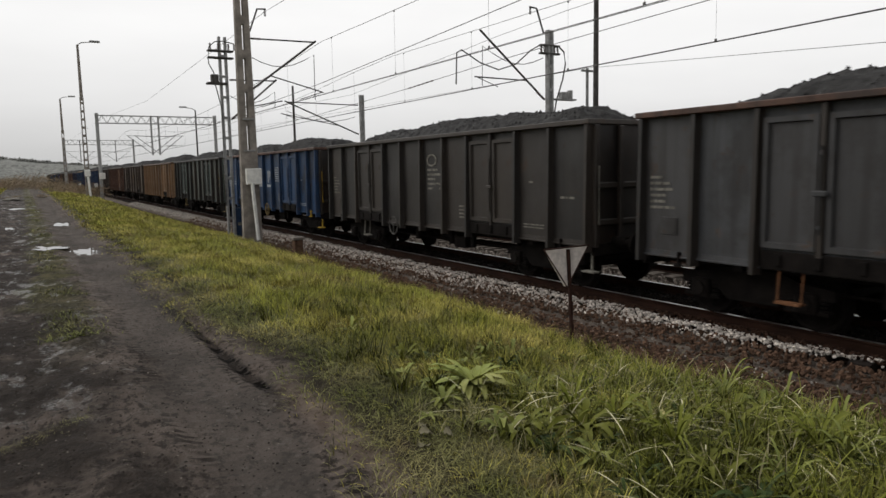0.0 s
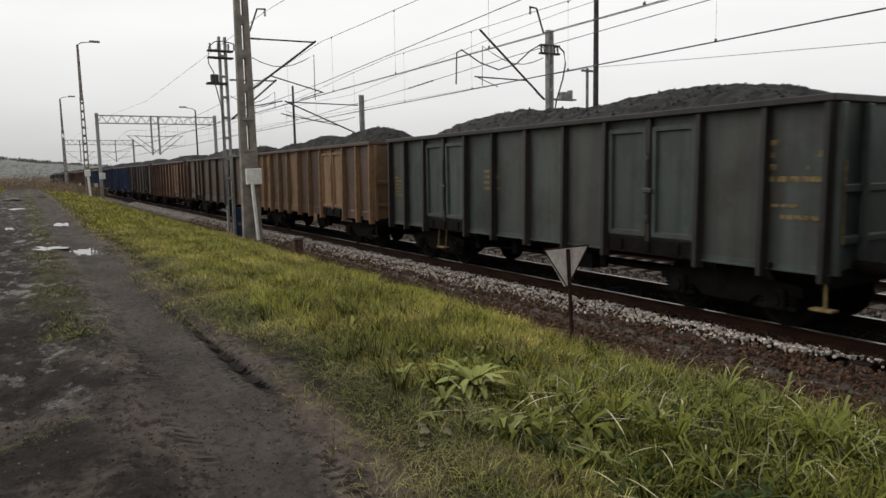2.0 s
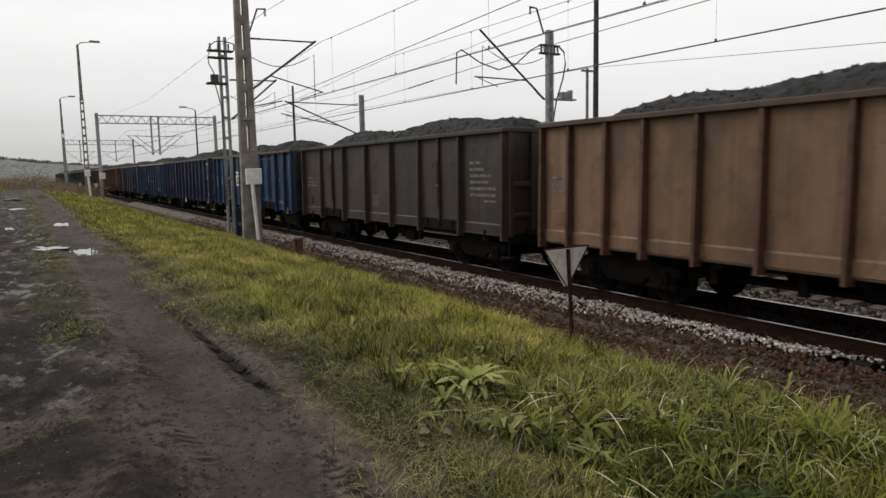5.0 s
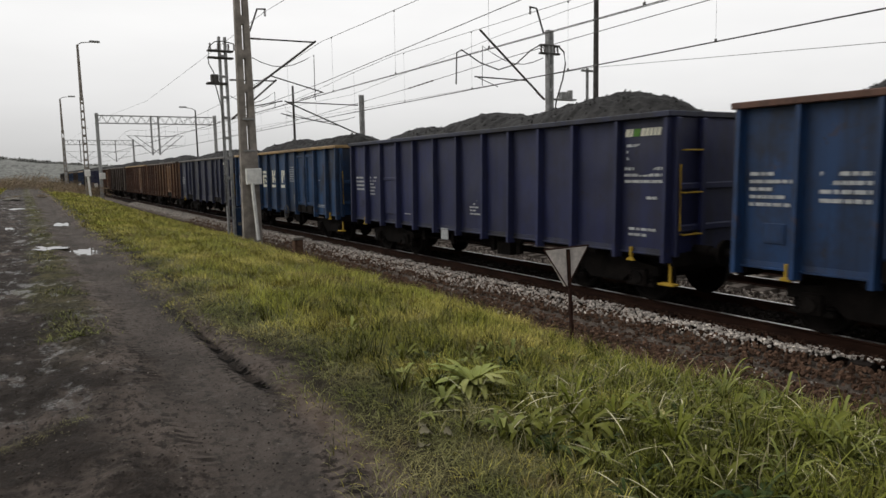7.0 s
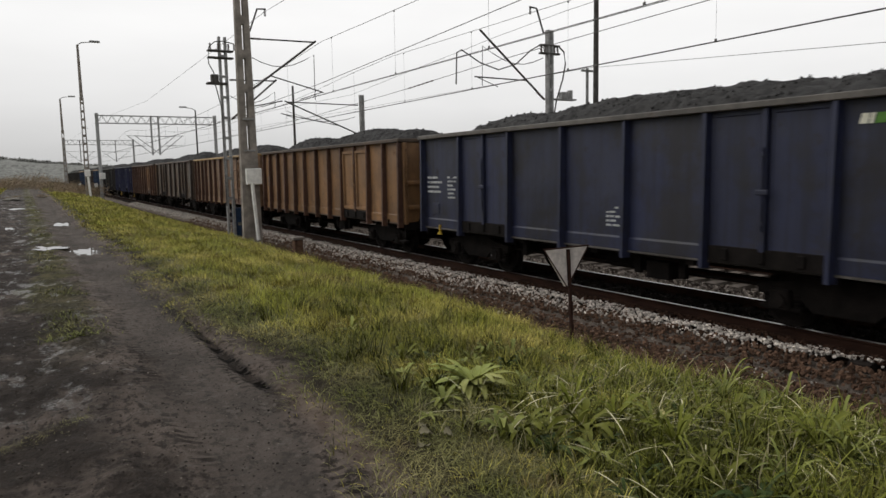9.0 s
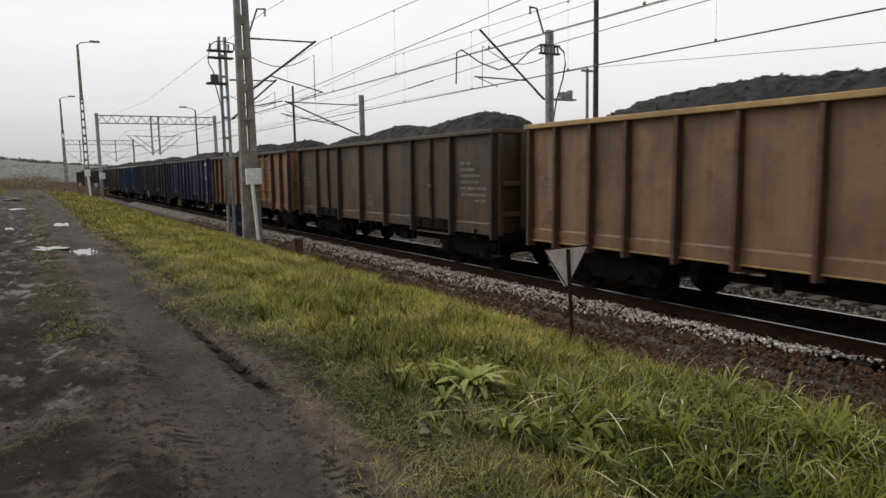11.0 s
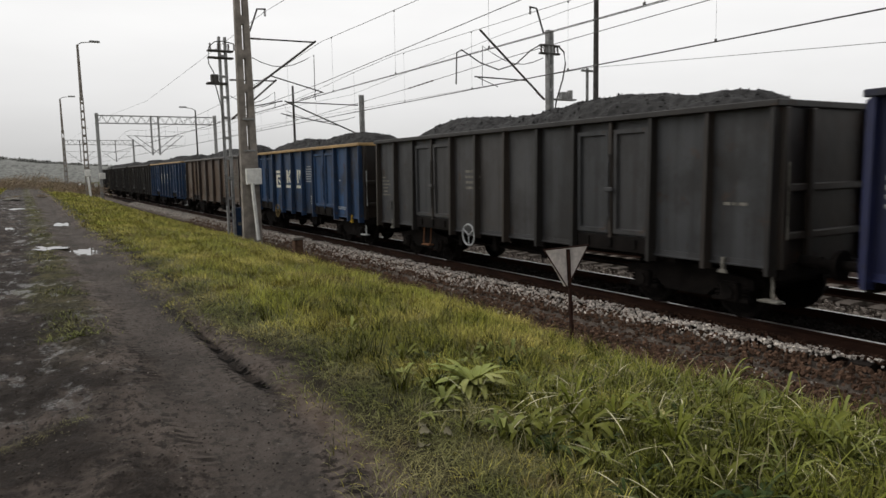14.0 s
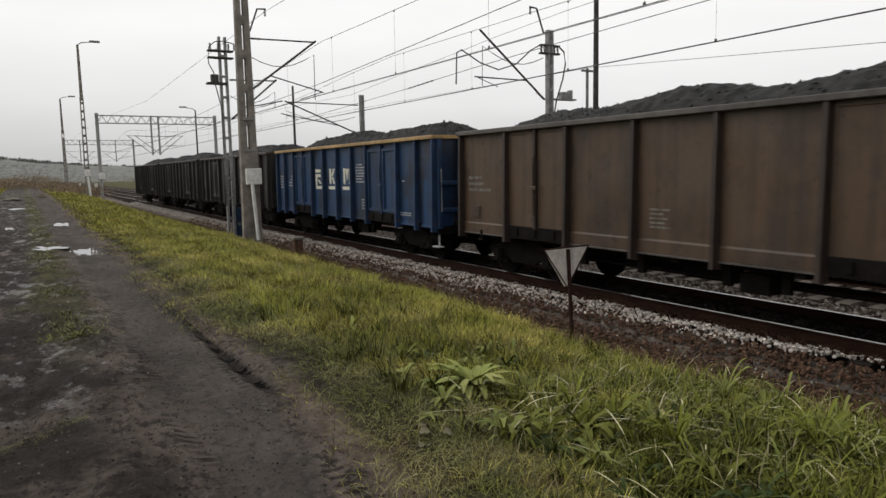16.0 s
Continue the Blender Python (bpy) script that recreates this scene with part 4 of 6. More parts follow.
TEXT_A = ((0.2, 2.35, 0.75, 5, 0.11, 1), (1.25, 2.35, 0.9, 4, 0.12, 2), (7.75, 2.7, 0.85, 7, 0.09, 3), (8.15, 1.6, 0.4, 4, 0.09, 4), (10.9, 2.2, 0.15, 1, 0.09, 5), (10.7, 1.3, 0.7, 2, 0.06, 6))
TEXT_N = ((0.2, 2.3, 0.75, 4, 0.12, 11), (1.2, 2.3, 0.5, 6, 0.1, 12), (6.75, 1.75, 0.38, 5, 0.08, 13), (11.78, 2.85, 0.6, 3, 0.11, 14), (11.74, 2.45, 0.9, 3, 0.11, 15), (12.25, 1.95, 0.22, 1, 0.11, 16), (11.85, 1.4, 0.7, 2, 0.1, 17), (3.4, 1.28, 0.6, 1, 0.06, 18))
TEXT_B = ((0.3, 2.3, 0.9, 3, 0.14, 21), (5.9, 1.75, 0.42, 5, 0.075, 22), (11.3, 2.65, 1.1, 6, 0.15, 23), (11.9, 1.75, 0.4, 1, 0.1, 24), (11.2, 1.2, 0.9, 1, 0.08, 25))
TEXT_G = ((4.7, 2.45, 0.7, 4, 0.13, 31), (0.2, 2.3, 0.5, 6, 0.1, 32), (11.9, 1.9, 0.5, 1, 0.1, 33))


def ring_mark(root, d, z):
    for m in (Matrix(), TURN):
        bm = bmesh.new()
        ring(bm, (-1.462, 0, 0), (1, 0, 0), 0.14, 0.022, 20)
        for v in bm.verts:
            v.co.x = -1.462 + (v.co.x + 1.462) * 0.2
            v.co.y *= 1.6
        part("company_mark", bm, M_TEXTDIM, root, "faded oval painted mark", m @ pose(0, HALF - d, z))


def hang_plate(root, d, material):
    for m in (Matrix(), TURN):
        link_mesh("hanging_plate", shared("hanging_plate", b_hangplate), material, root, "pale plate hanging under the sill", m @ pose(0, HALF - d, 0))


def make_train():
    grey = "dark grey open coal wagon with sooty doors"
    blue = "blue open coal wagon with cream marks"
    brown = "dull brown open coal wagon with wide bays"
    make_wagon(0, "dark", P_GREY, P_DARKRIM, grey + " and a rusty rim", TEXT_G, M_TEXTDIM, wheel=M_TEXTDIM, rail=M_TEXTDIM, steps=(2.75,), step=M_RUSTSTEP, end=P_SOOTEND, post=P_BLACK)
    black = make_wagon(1, "dark", P_BLACK, P_BLACK, "soot-blackened open coal wagon with faded lettering", TEXT_A[3:] + TEXT_G[1:] + ((6.62, 2.5, 0.75, 5, 0.12, 41),), M_TEXTDIM, rail=M_TEXTDIM, wheel=M_DARKSTEEL, wheel_at=4.85, steps=(2.75,), end=P_SOOTEND)
    ring_mark(black, 6.85, 2.72)
    big_marks(make_wagon(2, "doored", P_BLUE, P_RUSTRIM, blue + " and a rusty rim", TEXT_A, wheel=M_OCHRETEXT, wheel_at=6.9, rail=M_YELLOW, hook=M_YELLOW, end=P_SOOTEND), M_TEXT)
    make_wagon(3, "doored", P_GREEN, P_BLACK, "faded grey-green open coal wagon with ochre lettering", TEXT_G + ((11.85, 2.8, 0.85, 4, 0.17, 51), (12.05, 1.75, 0.7, 1, 0.14, 52)), M_OCHRETEXT, steps=(2.75,), post=P_BLACK, rail=M_OCHRETEXT)
    hang_plate(make_wagon(4, "single", P_SAND, P_ROAN, "dusty orange and brown open coal wagon", TEXT_B[:1], M_TEXTDIM, post=P_SAND, alt=P_ROAN), 7.85, P_SAND)
    brown_wagon = make_wagon(5, "wide", P_BROWN, P_BROWN2, brown, TEXT_B, M_TEXTDIM, post=P_BROWN2)
    for m in (Matrix(), TURN):
        bars = bmesh.new()
        for k in range(9):
            box(bars, -1.4635, -1.4575, -0.14 * k - 0.10, -0.14 * k, -0.15, 0.0)
        tagged(part("painted_mark", bars, M_OCHRETEXT, brown_wagon, "faded ochre company mark", m @ pose(0, HALF - 5.85, 2.4)), kind="stuff")
    make_wagon(6, "ribbed", P_ORANGE, P_BROWN, "dusty orange open coal wagon with ribbed doors", TEXT_B[:1], M_TEXTDIM, post=P_RUSTRIM)
    make_wagon(7, "wide", P_BROWN2, P_BROWN2, "dark brown open coal wagon with wide bays", TEXT_B, M_TEXTDIM, post=P_BROWN2)
    big_marks(make_wagon(8, "doored", P_BLUE2, P_RUSTRIM, blue + " and a rust-red rim", TEXT_A, wheel=M_OCHRETEXT, wheel_at=8.05, hook=M_YELLOW, end=P_SOOTEND), M_CREAM)
    navy = make_wagon(9, "plain", P_NAVY, P_NAVY2, "navy open coal wagon with close stanchions", TEXT_N, rail=M_YELLOW, hook=M_YELLOW, rung=M_YELLOW)
    logo(navy, 11.74, 2.98)
    hang_plate(navy, 5.6, M_TEXT)
    for m in (Matrix(), TURN):
        hatch = bmesh.new()
        for z0, z1 in ((1.22, 2.22), (2.26, 3.18)):
            soft_box(hatch, -1.482, -1.456, 0.0, 0.86, z0, z1, 0.012)
        soft_box(hatch, -1.51, -1.46, -0.02, 0.88, 2.2, 2.28, 0.01)
        part("hatch", hatch, P_NAVY, navy, "pressed steel side hatch", m @ pose(0, HALF - 3.06, 0))
    big_marks(make_wagon(10, "doored", P_BLUE, P_TANRIM, blue + " and an ochre rim", TEXT_A, wheel=M_DARKSTEEL, wheel_at=7.6, rail=M_YELLOW, hook=M_YELLOW), M_CREAM)
    logo(make_wagon(11, "wide", P_NAVY2, P_STEELRIM, "sooty navy open coal wagon with wide bays", TEXT_N, rail=M_YELLOW, hook=M_YELLOW, rung=M_YELLOW), 11.2, 2.95)
    make_wagon(12, "single", P_ORANGE2, P_BROWN, "ochre open coal wagon with rusty stanchions", TEXT_B[:1], M_TEXTDIM, post=P_RUSTRIM)
    make_wagon(13, "ribbed", P_ORANGE, P_TANRIM, "dusty orange open coal wagon", TEXT_B[:1], M_TEXTDIM, post=P_RUSTRIM)
    make_wagon(14, "wide", P_BROWN, P_BROWN, brown + " and white lettering", TEXT_B, M_TEXTDIM, post=P_BROWN2)
    make_wagon(15, "ribbed", P_ORANGE2, P_BROWN, "ochre open coal wagon with ribbed double doors", TEXT_B[:1], M_TEXTDIM, post=P_RUSTRIM)
    logo(make_wagon(16, "navy", P_NAVY, P_NAVY2, "navy open coal wagon with double doors", TEXT_N, rail=M_YELLOW, hook=M_YELLOW, rung=M_YELLOW, steps=(3.55,)), 11.66, 2.98)
    make_wagon(17, "dark", P_GREY, P_BLACK, grey + " and pale wheel", TEXT_G, M_TEXTDIM, wheel=M_TEXT, wheel_at=5.0, steps=(2.75,), step=M_RUSTSTEP, rail=M_TEXTDIM, hook=M_TEXTDIM, end=P_SOOTEND, post=P_BLACK)
    big_marks(make_wagon(18, "doored", P_BLUE, P_TANRIM, blue + " and an ochre top edge", TEXT_A, wheel=M_OCHRETEXT, wheel_at=4.6, rail=M_TEXT, hook=M_YELLOW, end=P_SOOTEND), M_CREAM)
    make_wagon(19, "wide", P_BROWN, P_STEELRIM, brown + " and a grey rim", TEXT_B, M_TEXTDIM, post=P_BROWN2)
    big_marks(make_wagon(20, "doored", P_BLUE, P_TANRIM, blue + " and an ochre rim", TEXT_A, rail=M_TEXT), M_CREAM)
    make_wagon(21, "dark", P_BLACK, P_BROWN2, "sooty dark brown open coal wagon", TEXT_G, M_TEXTDIM)
    make_wagon(22, "dark", P_BLACK, P_BLACK, "soot-blackened open coal wagon", TEXT_G, M_TEXTDIM)
    make_wagon(23, "dark", P_BLACK, P_BLACK, "soot-blackened open coal wagon at the tail of the train", TEXT_G, M_TEXTDIM)


make_train()

# ---- masts, gantries and wires ----
def concrete_mast(x, y, z0, height, label):
    """Tapered concrete mast: two legs joined by webs, with long slots between."""
    root = thing("catenary_mast", label, "catenary mast", (x, y, z0), "catenary masts")
    bm = bmesh.new()
    top, bot = 0.24, 0.36
    for s in (-1, 1):
        lo = [bm.verts.new((s * (bot - 0.31 * k), d, -0.4)) for k, d in ((0, -0.15), (1, -0.15), (1, 0.15), (0, 0.15))]
        hi = [bm.verts.new((s * (top - 0.195 * k), d, height)) for k, d in ((0, -0.11), (1, -0.11), (1, 0.11), (0, 0.11))]
        for i in range(4):
            j = (i + 1) % 4
            bm.faces.new((lo[i], lo[j], hi[j], hi[i]))
        bm.faces.new(lo)
        bm.faces.new(hi)
    zs, z = [], 3.45
    box(bm, -0.2, 0.2, -0.13, 0.13, -0.4, z)
    while z < height:
        z1 = min(z + 0.95, height)
        nz = min(z1 + 0.32, height)
        if nz > z1:
            box(bm, -0.16, 0.16, -0.12, 0.12, z1, nz)
        z = nz
        if z1 >= height:
            break
    part("shaft", bm, M_CONCRETE, root)
    return root


def channel_mast(x, y, z0, height, label, spread=0.13):
    """Two steel channels with batten plates."""
    root = thing("catenary_mast", label, "catenary mast", (x, y, z0), "catenary masts")
    for s in (-1, 1):
        bm = bmesh.new()
        prism(bm, [(s * spread - 0.05, -0.09), (s * spread + 0.05, -0.09), (s * spread + 0.05, 0.09), (s * spread - 0.05, 0.09)], -0.4, height, "z")
        part("channel", bm, M_GALV, root)
    for k in range(int(height / 0.9)):
        bm = bmesh.new()
        box(bm, -spread, spread, -0.1, -0.085, 0.4 + 0.9 * k, 0.52 + 0.9 * k)
        part("batten", bm, M_GALV, root)
    return root


def insulator(bm, a, b, r=0.055):
    a, b = Vector(a), Vector(b)
    rod(bm, a, b, 0.02, 6)
    n = 6
    for i in range(n):
        p, q = a.lerp(b, (i + 0.3) / n), a.lerp(b, (i + 0.7) / n)
        rod(bm, p, q, r, 10, r * 0.6)


def cantilever(root, side, reach, z_low, z_top, z_wire, tie=True):
    """Tie, diagonal strut, registration arm and steady arm; side +1 reaches towards +x."""
    s = side
    x0 = 0.25 * s
    for name, a, b, r in (("tie_bar", (x0, 0, z_top), (s * reach, 0, z_top + 0.05), 0.03),
                          ("strut", (x0, 0, z_low), (s * (reach + 0.1), 0, z_top + 0.1), 0.04),
                          ("registration_arm", (s * reach * 0.35, 0, z_low + (z_top - z_low) * 0.3), (s * (reach + 0.35), 0, z_wire + 0.35), 0.025),
                          ("steady_arm", (s * (reach + 0.3), 0, z_wire + 0.36), (s * (reach - 0.65), 0, z_wire + 0.04), 0.016)):
        if name == "tie_bar" and not tie:
            continue
        bm = bmesh.new()
        rod(bm, a, b, r, 8)
        part(name, bm, M_DARKSTEEL, root)
    ends = (((x0, 0, z_top), (x0 + 0.45 * s, 0, z_top + 0.01)), ((x0, 0, z_low), (x0 + 0.4 * s, 0, z_low + 0.4 * (z_top - z_low) / reach)))
    for a, b in ends if tie else ends[1:]:
        bm = bmesh.new()
        insulator(bm, a, b)
        part("insulator", bm, M_INSUL, root)
    bm = bmesh.new()
    pts = [(s * reach * f, 0, z_top - 0.55 - 0.5 * math.sin(math.pi * f) + 0.1 * f) for f in (0.1, 0.25, 0.4, 0.55, 0.7, 0.85, 1.0)]
    tube(bm, pts + [(s * reach * 1.0, 0.05, z_wire + 0.05)], 0.016, 5)
    part("jumper_cable", bm, M_WIRE, root)


def feeder_arm(root, s, z):
    bm = bmesh.new()
    tube(bm, [(0.2 * s, 0, z), (0.3 * s, 0, z), (0.62 * s, 0, z + 0.85), (0.95 * s, 0, z + 0.87)], 0.035)
    part("feeder_bracket", bm, M_DARKSTEEL, root)
    bm = bmesh.new()
    insulator(bm, (0.92 * s, 0, z + 0.85), (0.92 * s, 0, z + 0.6), 0.05)
    part("insulator", bm, M_INSUL, root)


def number_box(root, x, y, z, w=0.6, h=0.62):
    bm = bmesh.new()
    soft_box(bm, x - w / 2, x + w / 2, y - 0.09, y + 0.09, z - h / 2, z + h / 2, 0.025)
    part("number_plate_box", bm, M_WHITE, root, "blank white plate box")


mast_a = concrete_mast(7.6, 27.1, -0.06, 10.4, "tapered concrete catenary mast with slots and white box")
cantilever(mast_a, 1, 2.85, 5.78, 7.72, 5.45)
feeder_arm(mast_a, 1, 8.0)
number_box(mast_a, 0.08, -0.3, 2.45)
white_pipe = bmesh.new()
rod(white_pipe, (-0.02, -0.40, 2.2), (0.06, -0.62, 0.0), 0.07, 12)
part("white_conduit", white_pipe, M_WHITE, mast_a, "white painted leaning pipe")
for zc in (4.62, 3.42):
    bmc = bmesh.new()
    box(bmc, -0.2, 0.24, -0.2, -0.16, zc, zc + 0.06)
    part("clamp", bmc, M_GALV, mast_a, "bright steel clamp")

mast_b = channel_mast(8.05, 32.0, 0.05, 8.5, "steel channel mast with switch gear and cables")
cantilever(mast_b, 1, 2.3, 4.9, 6.65, 5.45)


def switch_gear(root, s):
    for z in (7.85, 7.55):
        bm = bmesh.new()
        soft_box(bm, -0.65, 0.45, -0.16, 0.16, z, z + 0.07, 0.01)
        part("crossarm", bm, M_DARKSTEEL, root)
    for x in (-0.55, -0.2, 0.25, 0.5):
        bm = bmesh.new()
        insulator(bm, (x, -0.1, 7.93), (x, -0.1, 8.2), 0.06)
        part("insulator", bm, M_INSUL, root)
    bm = bmesh.new()
    tube(bm, [(0.5, -0.1, 8.22), (0.0, -0.15, 8.3), (-0.35, -0.15, 8.25), (-0.62, -0.15, 8.0), (-0.66, -0.15, 7.3), (-0.45, -0.15, 6.9), (-0.42, -0.15, 6.4), (-0.2, -0.15, 5.4), (-0.22, -0.15, 1.0)], 0.025, 6)
    part("cable", bm, M_WIRE, root)
    bm = bmesh.new()
    soft_box(bm, -0.75, 0.1, -0.2, 0.2, 6.42, 6.5, 0.01)
    soft_box(bm, -0.55, -0.25, -0.16, 0.16, 6.5, 6.85, 0.02)
    part("motor_bracket", bm, M_DARKSTEEL, root, "switch motor on a steel bracket")


switch_gear(mast_b, 1)
barrel = bmesh.new()
prism(barrel, [(0.26 * math.cos(k * math.pi / 8), 0.26 * math.sin(k * math.pi / 8)) for k in range(16)], -0.4, 1.0, "z")
bmesh.ops.bevel(barrel, geom=[e for e in barrel.edges if abs(e.verts[0].co.z - e.verts[1].co.z) < 0.01], offset=0.03, segments=2, affect="EDGES")
barrel_ob = part("utility_drum", barrel, M_BARREL, None, "", pose(8.40, 32.2, -0.05))
tagged(barrel_ob, "small dark blue drum standing beside a steel mast", "drum")
bar = bmesh.new()
box(bar, -0.08, 0.08, -0.275, -0.262, 0.2, 0.34)
part("drum_label", bar, M_TEXTDIM, barrel_ob, "pale sticker")

mast_c = channel_mast(17.6, 21.0, -0.4, 8.1, "steel channel mast behind the tracks", 0.085)
cantilever(mast_c, -1, 3.1, 5.5, 7.75, 5.85, False)
feeder_arm(mast_c, -1, 8.0)
for zc in (7.5, 7.2):
    bmc = bmesh.new()
    soft_box(bmc, -0.46, 0.46, -0.10, 0.10, zc, zc + 0.06, 0.01)
    part("crossarm", bmc, M_DARKSTEEL, mast_c)
for xc in (-0.4, -0.24, 0.24, 0.4):
    bmc = bmesh.new()
    insulator(bmc, (xc, 0, 7.52), (xc, 0, 7.25), 0.06)
    part("insulator", bmc, M_INSUL, mast_c)
bmc = bmesh.new()
tube(bmc, [(0.5, 0, 7.5), (0.72, 0, 7.35), (0.8, 0, 6.9), (0.66, 0, 6.3), (0.35, 0, 5.5), (0.2, 0, 4.8), (0.25, 0, 2.0)], 0.03, 6)
tube(bmc, [(-0.5, 0, 7.5), (-0.9, 0, 7.3), (-1.6, 0, 6.75), (-2.4, 0, 6.5), (-3.2, 0, 6.7), (-4.0, 0, 7.1), (-4.2, 0, 7.0), (-4.25, 0, 5.9)], 0.025, 6)
part("cable", bmc, M_WIRE, mast_c, "looping black feeder cable")
bmc = bmesh.new()
soft_box(bmc, 0.2, 1.25, -0.15, 0.15, 5.5, 5.56, 0.01)
soft_box(bmc, 0.55, 0.85, -0.12, 0.12, 5.56, 5.82, 0.02)
soft_box(bmc, 0.95, 1.1, -0.1, 0.1, 5.56, 5.9, 0.02)
part("motor_bracket", bmc, M_GALV, mast_c, "switch motor on a steel bracket")

mast_d = channel_mast(17.6, 38.2, -0.4, 7.4, "steel channel mast farther along behind the tracks", 0.085)
cantilever(mast_d, -1, 4.6, 5.1, 6.8, 5.85)


def lamp_post(x, y, z0, height, arm, label, lattice, plate=False):
    root = thing("lamp_post", label, "lamp post", (x, y, z0), "lamp posts")
    bm = bmesh.new()
    if lattice:
        h1 = height * 0.66
        for sx in (-1, 1):
            rod(bm, (sx * 0.19, 0, -0.3), (sx * 0.12, 0, h1), 0.055, 8)
        k = 0.35
        while k < h1:
            w = 0.19 - 0.07 * k / h1
            box(bm, -w, w, -0.05, 0.05, k, k + 0.22)
            k += 0.75
        rod(bm, (0, 0, h1 - 0.3), (0, 0, height), 0.15, 10, 0.10)
    else:
        rod(bm, (0, 0, -0.5), (0, 0, height), 0.13, 12, 0.09)
    part("shaft", bm, M_CONCRETE if lattice else M_DARKSTEEL, root)
    if arm:
        bm = bmesh.new()
        tube(bm, [(0, 0, height), (arm * 0.25, 0, height + 0.22), (arm, 0, height + 0.36)], 0.045)
        part("arm", bm, M_GALV, root)
        bm = bmesh.new()
        s = 1 if arm > 0 else -1
        soft_box(bm, min(arm * 0.75, arm + 0.55 * s), max(arm * 0.75, arm + 0.55 * s), -0.15, 0.15, height + 0.3, height + 0.48, 0.05)
        part("lamp_head", bm, M_GALV, root, "flat street lantern, not lit")
    if plate:
        number_box(root, 0.0, -0.3, 2.25, 0.5, 0.62)
        bm = bmesh.new()
        rod(bm, (0, -0.4, 1.9), (0.1, -0.6, 0), 0.1, 8)
        part("white_conduit", bm, M_WHITE, root, "white painted pipe")
    return root


lamp_post(5.3, 73.3, 0.6, 14.0, 1.35, "tall concrete lamp post with open lattice shaft", True, True)
lamp_post(5.3, 110.0, 0.6, 12.6, 1.35, "tall concrete lamp post farther along the verge", True)
lamp_post(20.0, 21.0, -0.5, 12.5, 0, "plain dark steel pole behind the tracks", False)
lamp_post(20.2, 57.6, -0.5, 10.3, 0, "thin dark pole behind the tracks", False)
lamp_post(20.0, 95.0, -0.5, 11.3, -1.4, "lamp post with a single arm beyond the gantry", False)

small_post = thing("wire_post", "thin post with a short crossbar behind the tracks", "post", (20.0, 21.5, -0.5))
bmc = bmesh.new()
rod(bmc, (0, 0, -0.3), (0, 0, 7.0), 0.06, 8)
part("shaft", bmc, M_GALV, small_post)
bmc = bmesh.new()
box(bmc, -0.3, 0.3, -0.05, 0.05, 6.85, 6.93)
part("crossbar", bmc, M_GALV, small_post)


def gantry(y, z0, x0, x1, top, depth, label, hangers):
    root = thing("signal_gantry", label, "gantry", (0, y, z0), "gantries over the tracks")
    for x in (x0, x1):
        bm = bmesh.new()
        soft_box(bm, x - 0.17, x + 0.17, -0.17, 0.17, -0.5, top + 0.25, 0.03)
        part("leg", bm, M_HAZEGALV, root, "gantry leg with distance haze in its colour")
    for z in (top, top - depth):
        for yy in (-0.3, 0.3):
            bm = bmesh.new()
            box(bm, x0, x1, yy - 0.04, yy + 0.04, z - 0.04, z + 0.04)
            part("chord", bm, M_HAZEGALV, root)
    n = int((x1 - x0) / 0.5)
    for i in range(n):
        a, b = x0 + (x1 - x0) * i / n, x0 + (x1 - x0) * (i + 1) / n
        for yy in (-0.3, 0.3):
            bm = bmesh.new()
            rod(bm, (a, yy, top if i % 2 else top - depth), (b, yy, top - depth if i % 2 else top), 0.022, 5)
            part("lattice_bar", bm, M_HAZEGALV, root)
    for x in hangers:
        bm = bmesh.new()
        box(bm, x - 0.09, x + 0.09, -0.09, 0.09, top - 4.4, top)
        part("hanger", bm, M_HAZEGALV, root)
        for s in (-1, 1):
            bm = bmesh.new()
            rod(bm, (x, 0, top - 4.3), (x + s * 2.6, 0, top - 2.2), 0.04, 6)
            rod(bm, (x, 0, top - 2.3), (x + s * 2.7, 0, top - 2.2), 0.03, 6)
            rod(bm, (x + s * 0.8, 0, top - 3.4), (x + s * 2.6, 0, top - 3.3), 0.025, 6)
            part("bracket", bm, M_GALV, root)
    return root


g1 = gantry(86.5, 0.2, 7.6, 20.4, 9.05, 0.85, "haze-paled steel lattice gantry over the tracks", (13.2, 14.0))
number_box(g1, 7.7, -0.45, 2.35, 0.62, 0.7)
gantry(158.0, 0.2, 7.6, 20.4, 9.6, 0.9, "distant steel lattice gantry over the tracks", (10.5, 17.0))


def wire(name, pts, r, label, category="overhead wire"):
    bm = bmesh.new()
    tube(bm, pts, r, 5)
    ob = part(name, bm, M_WIRE)
    return tagged(ob, label, category, "overhead wires")


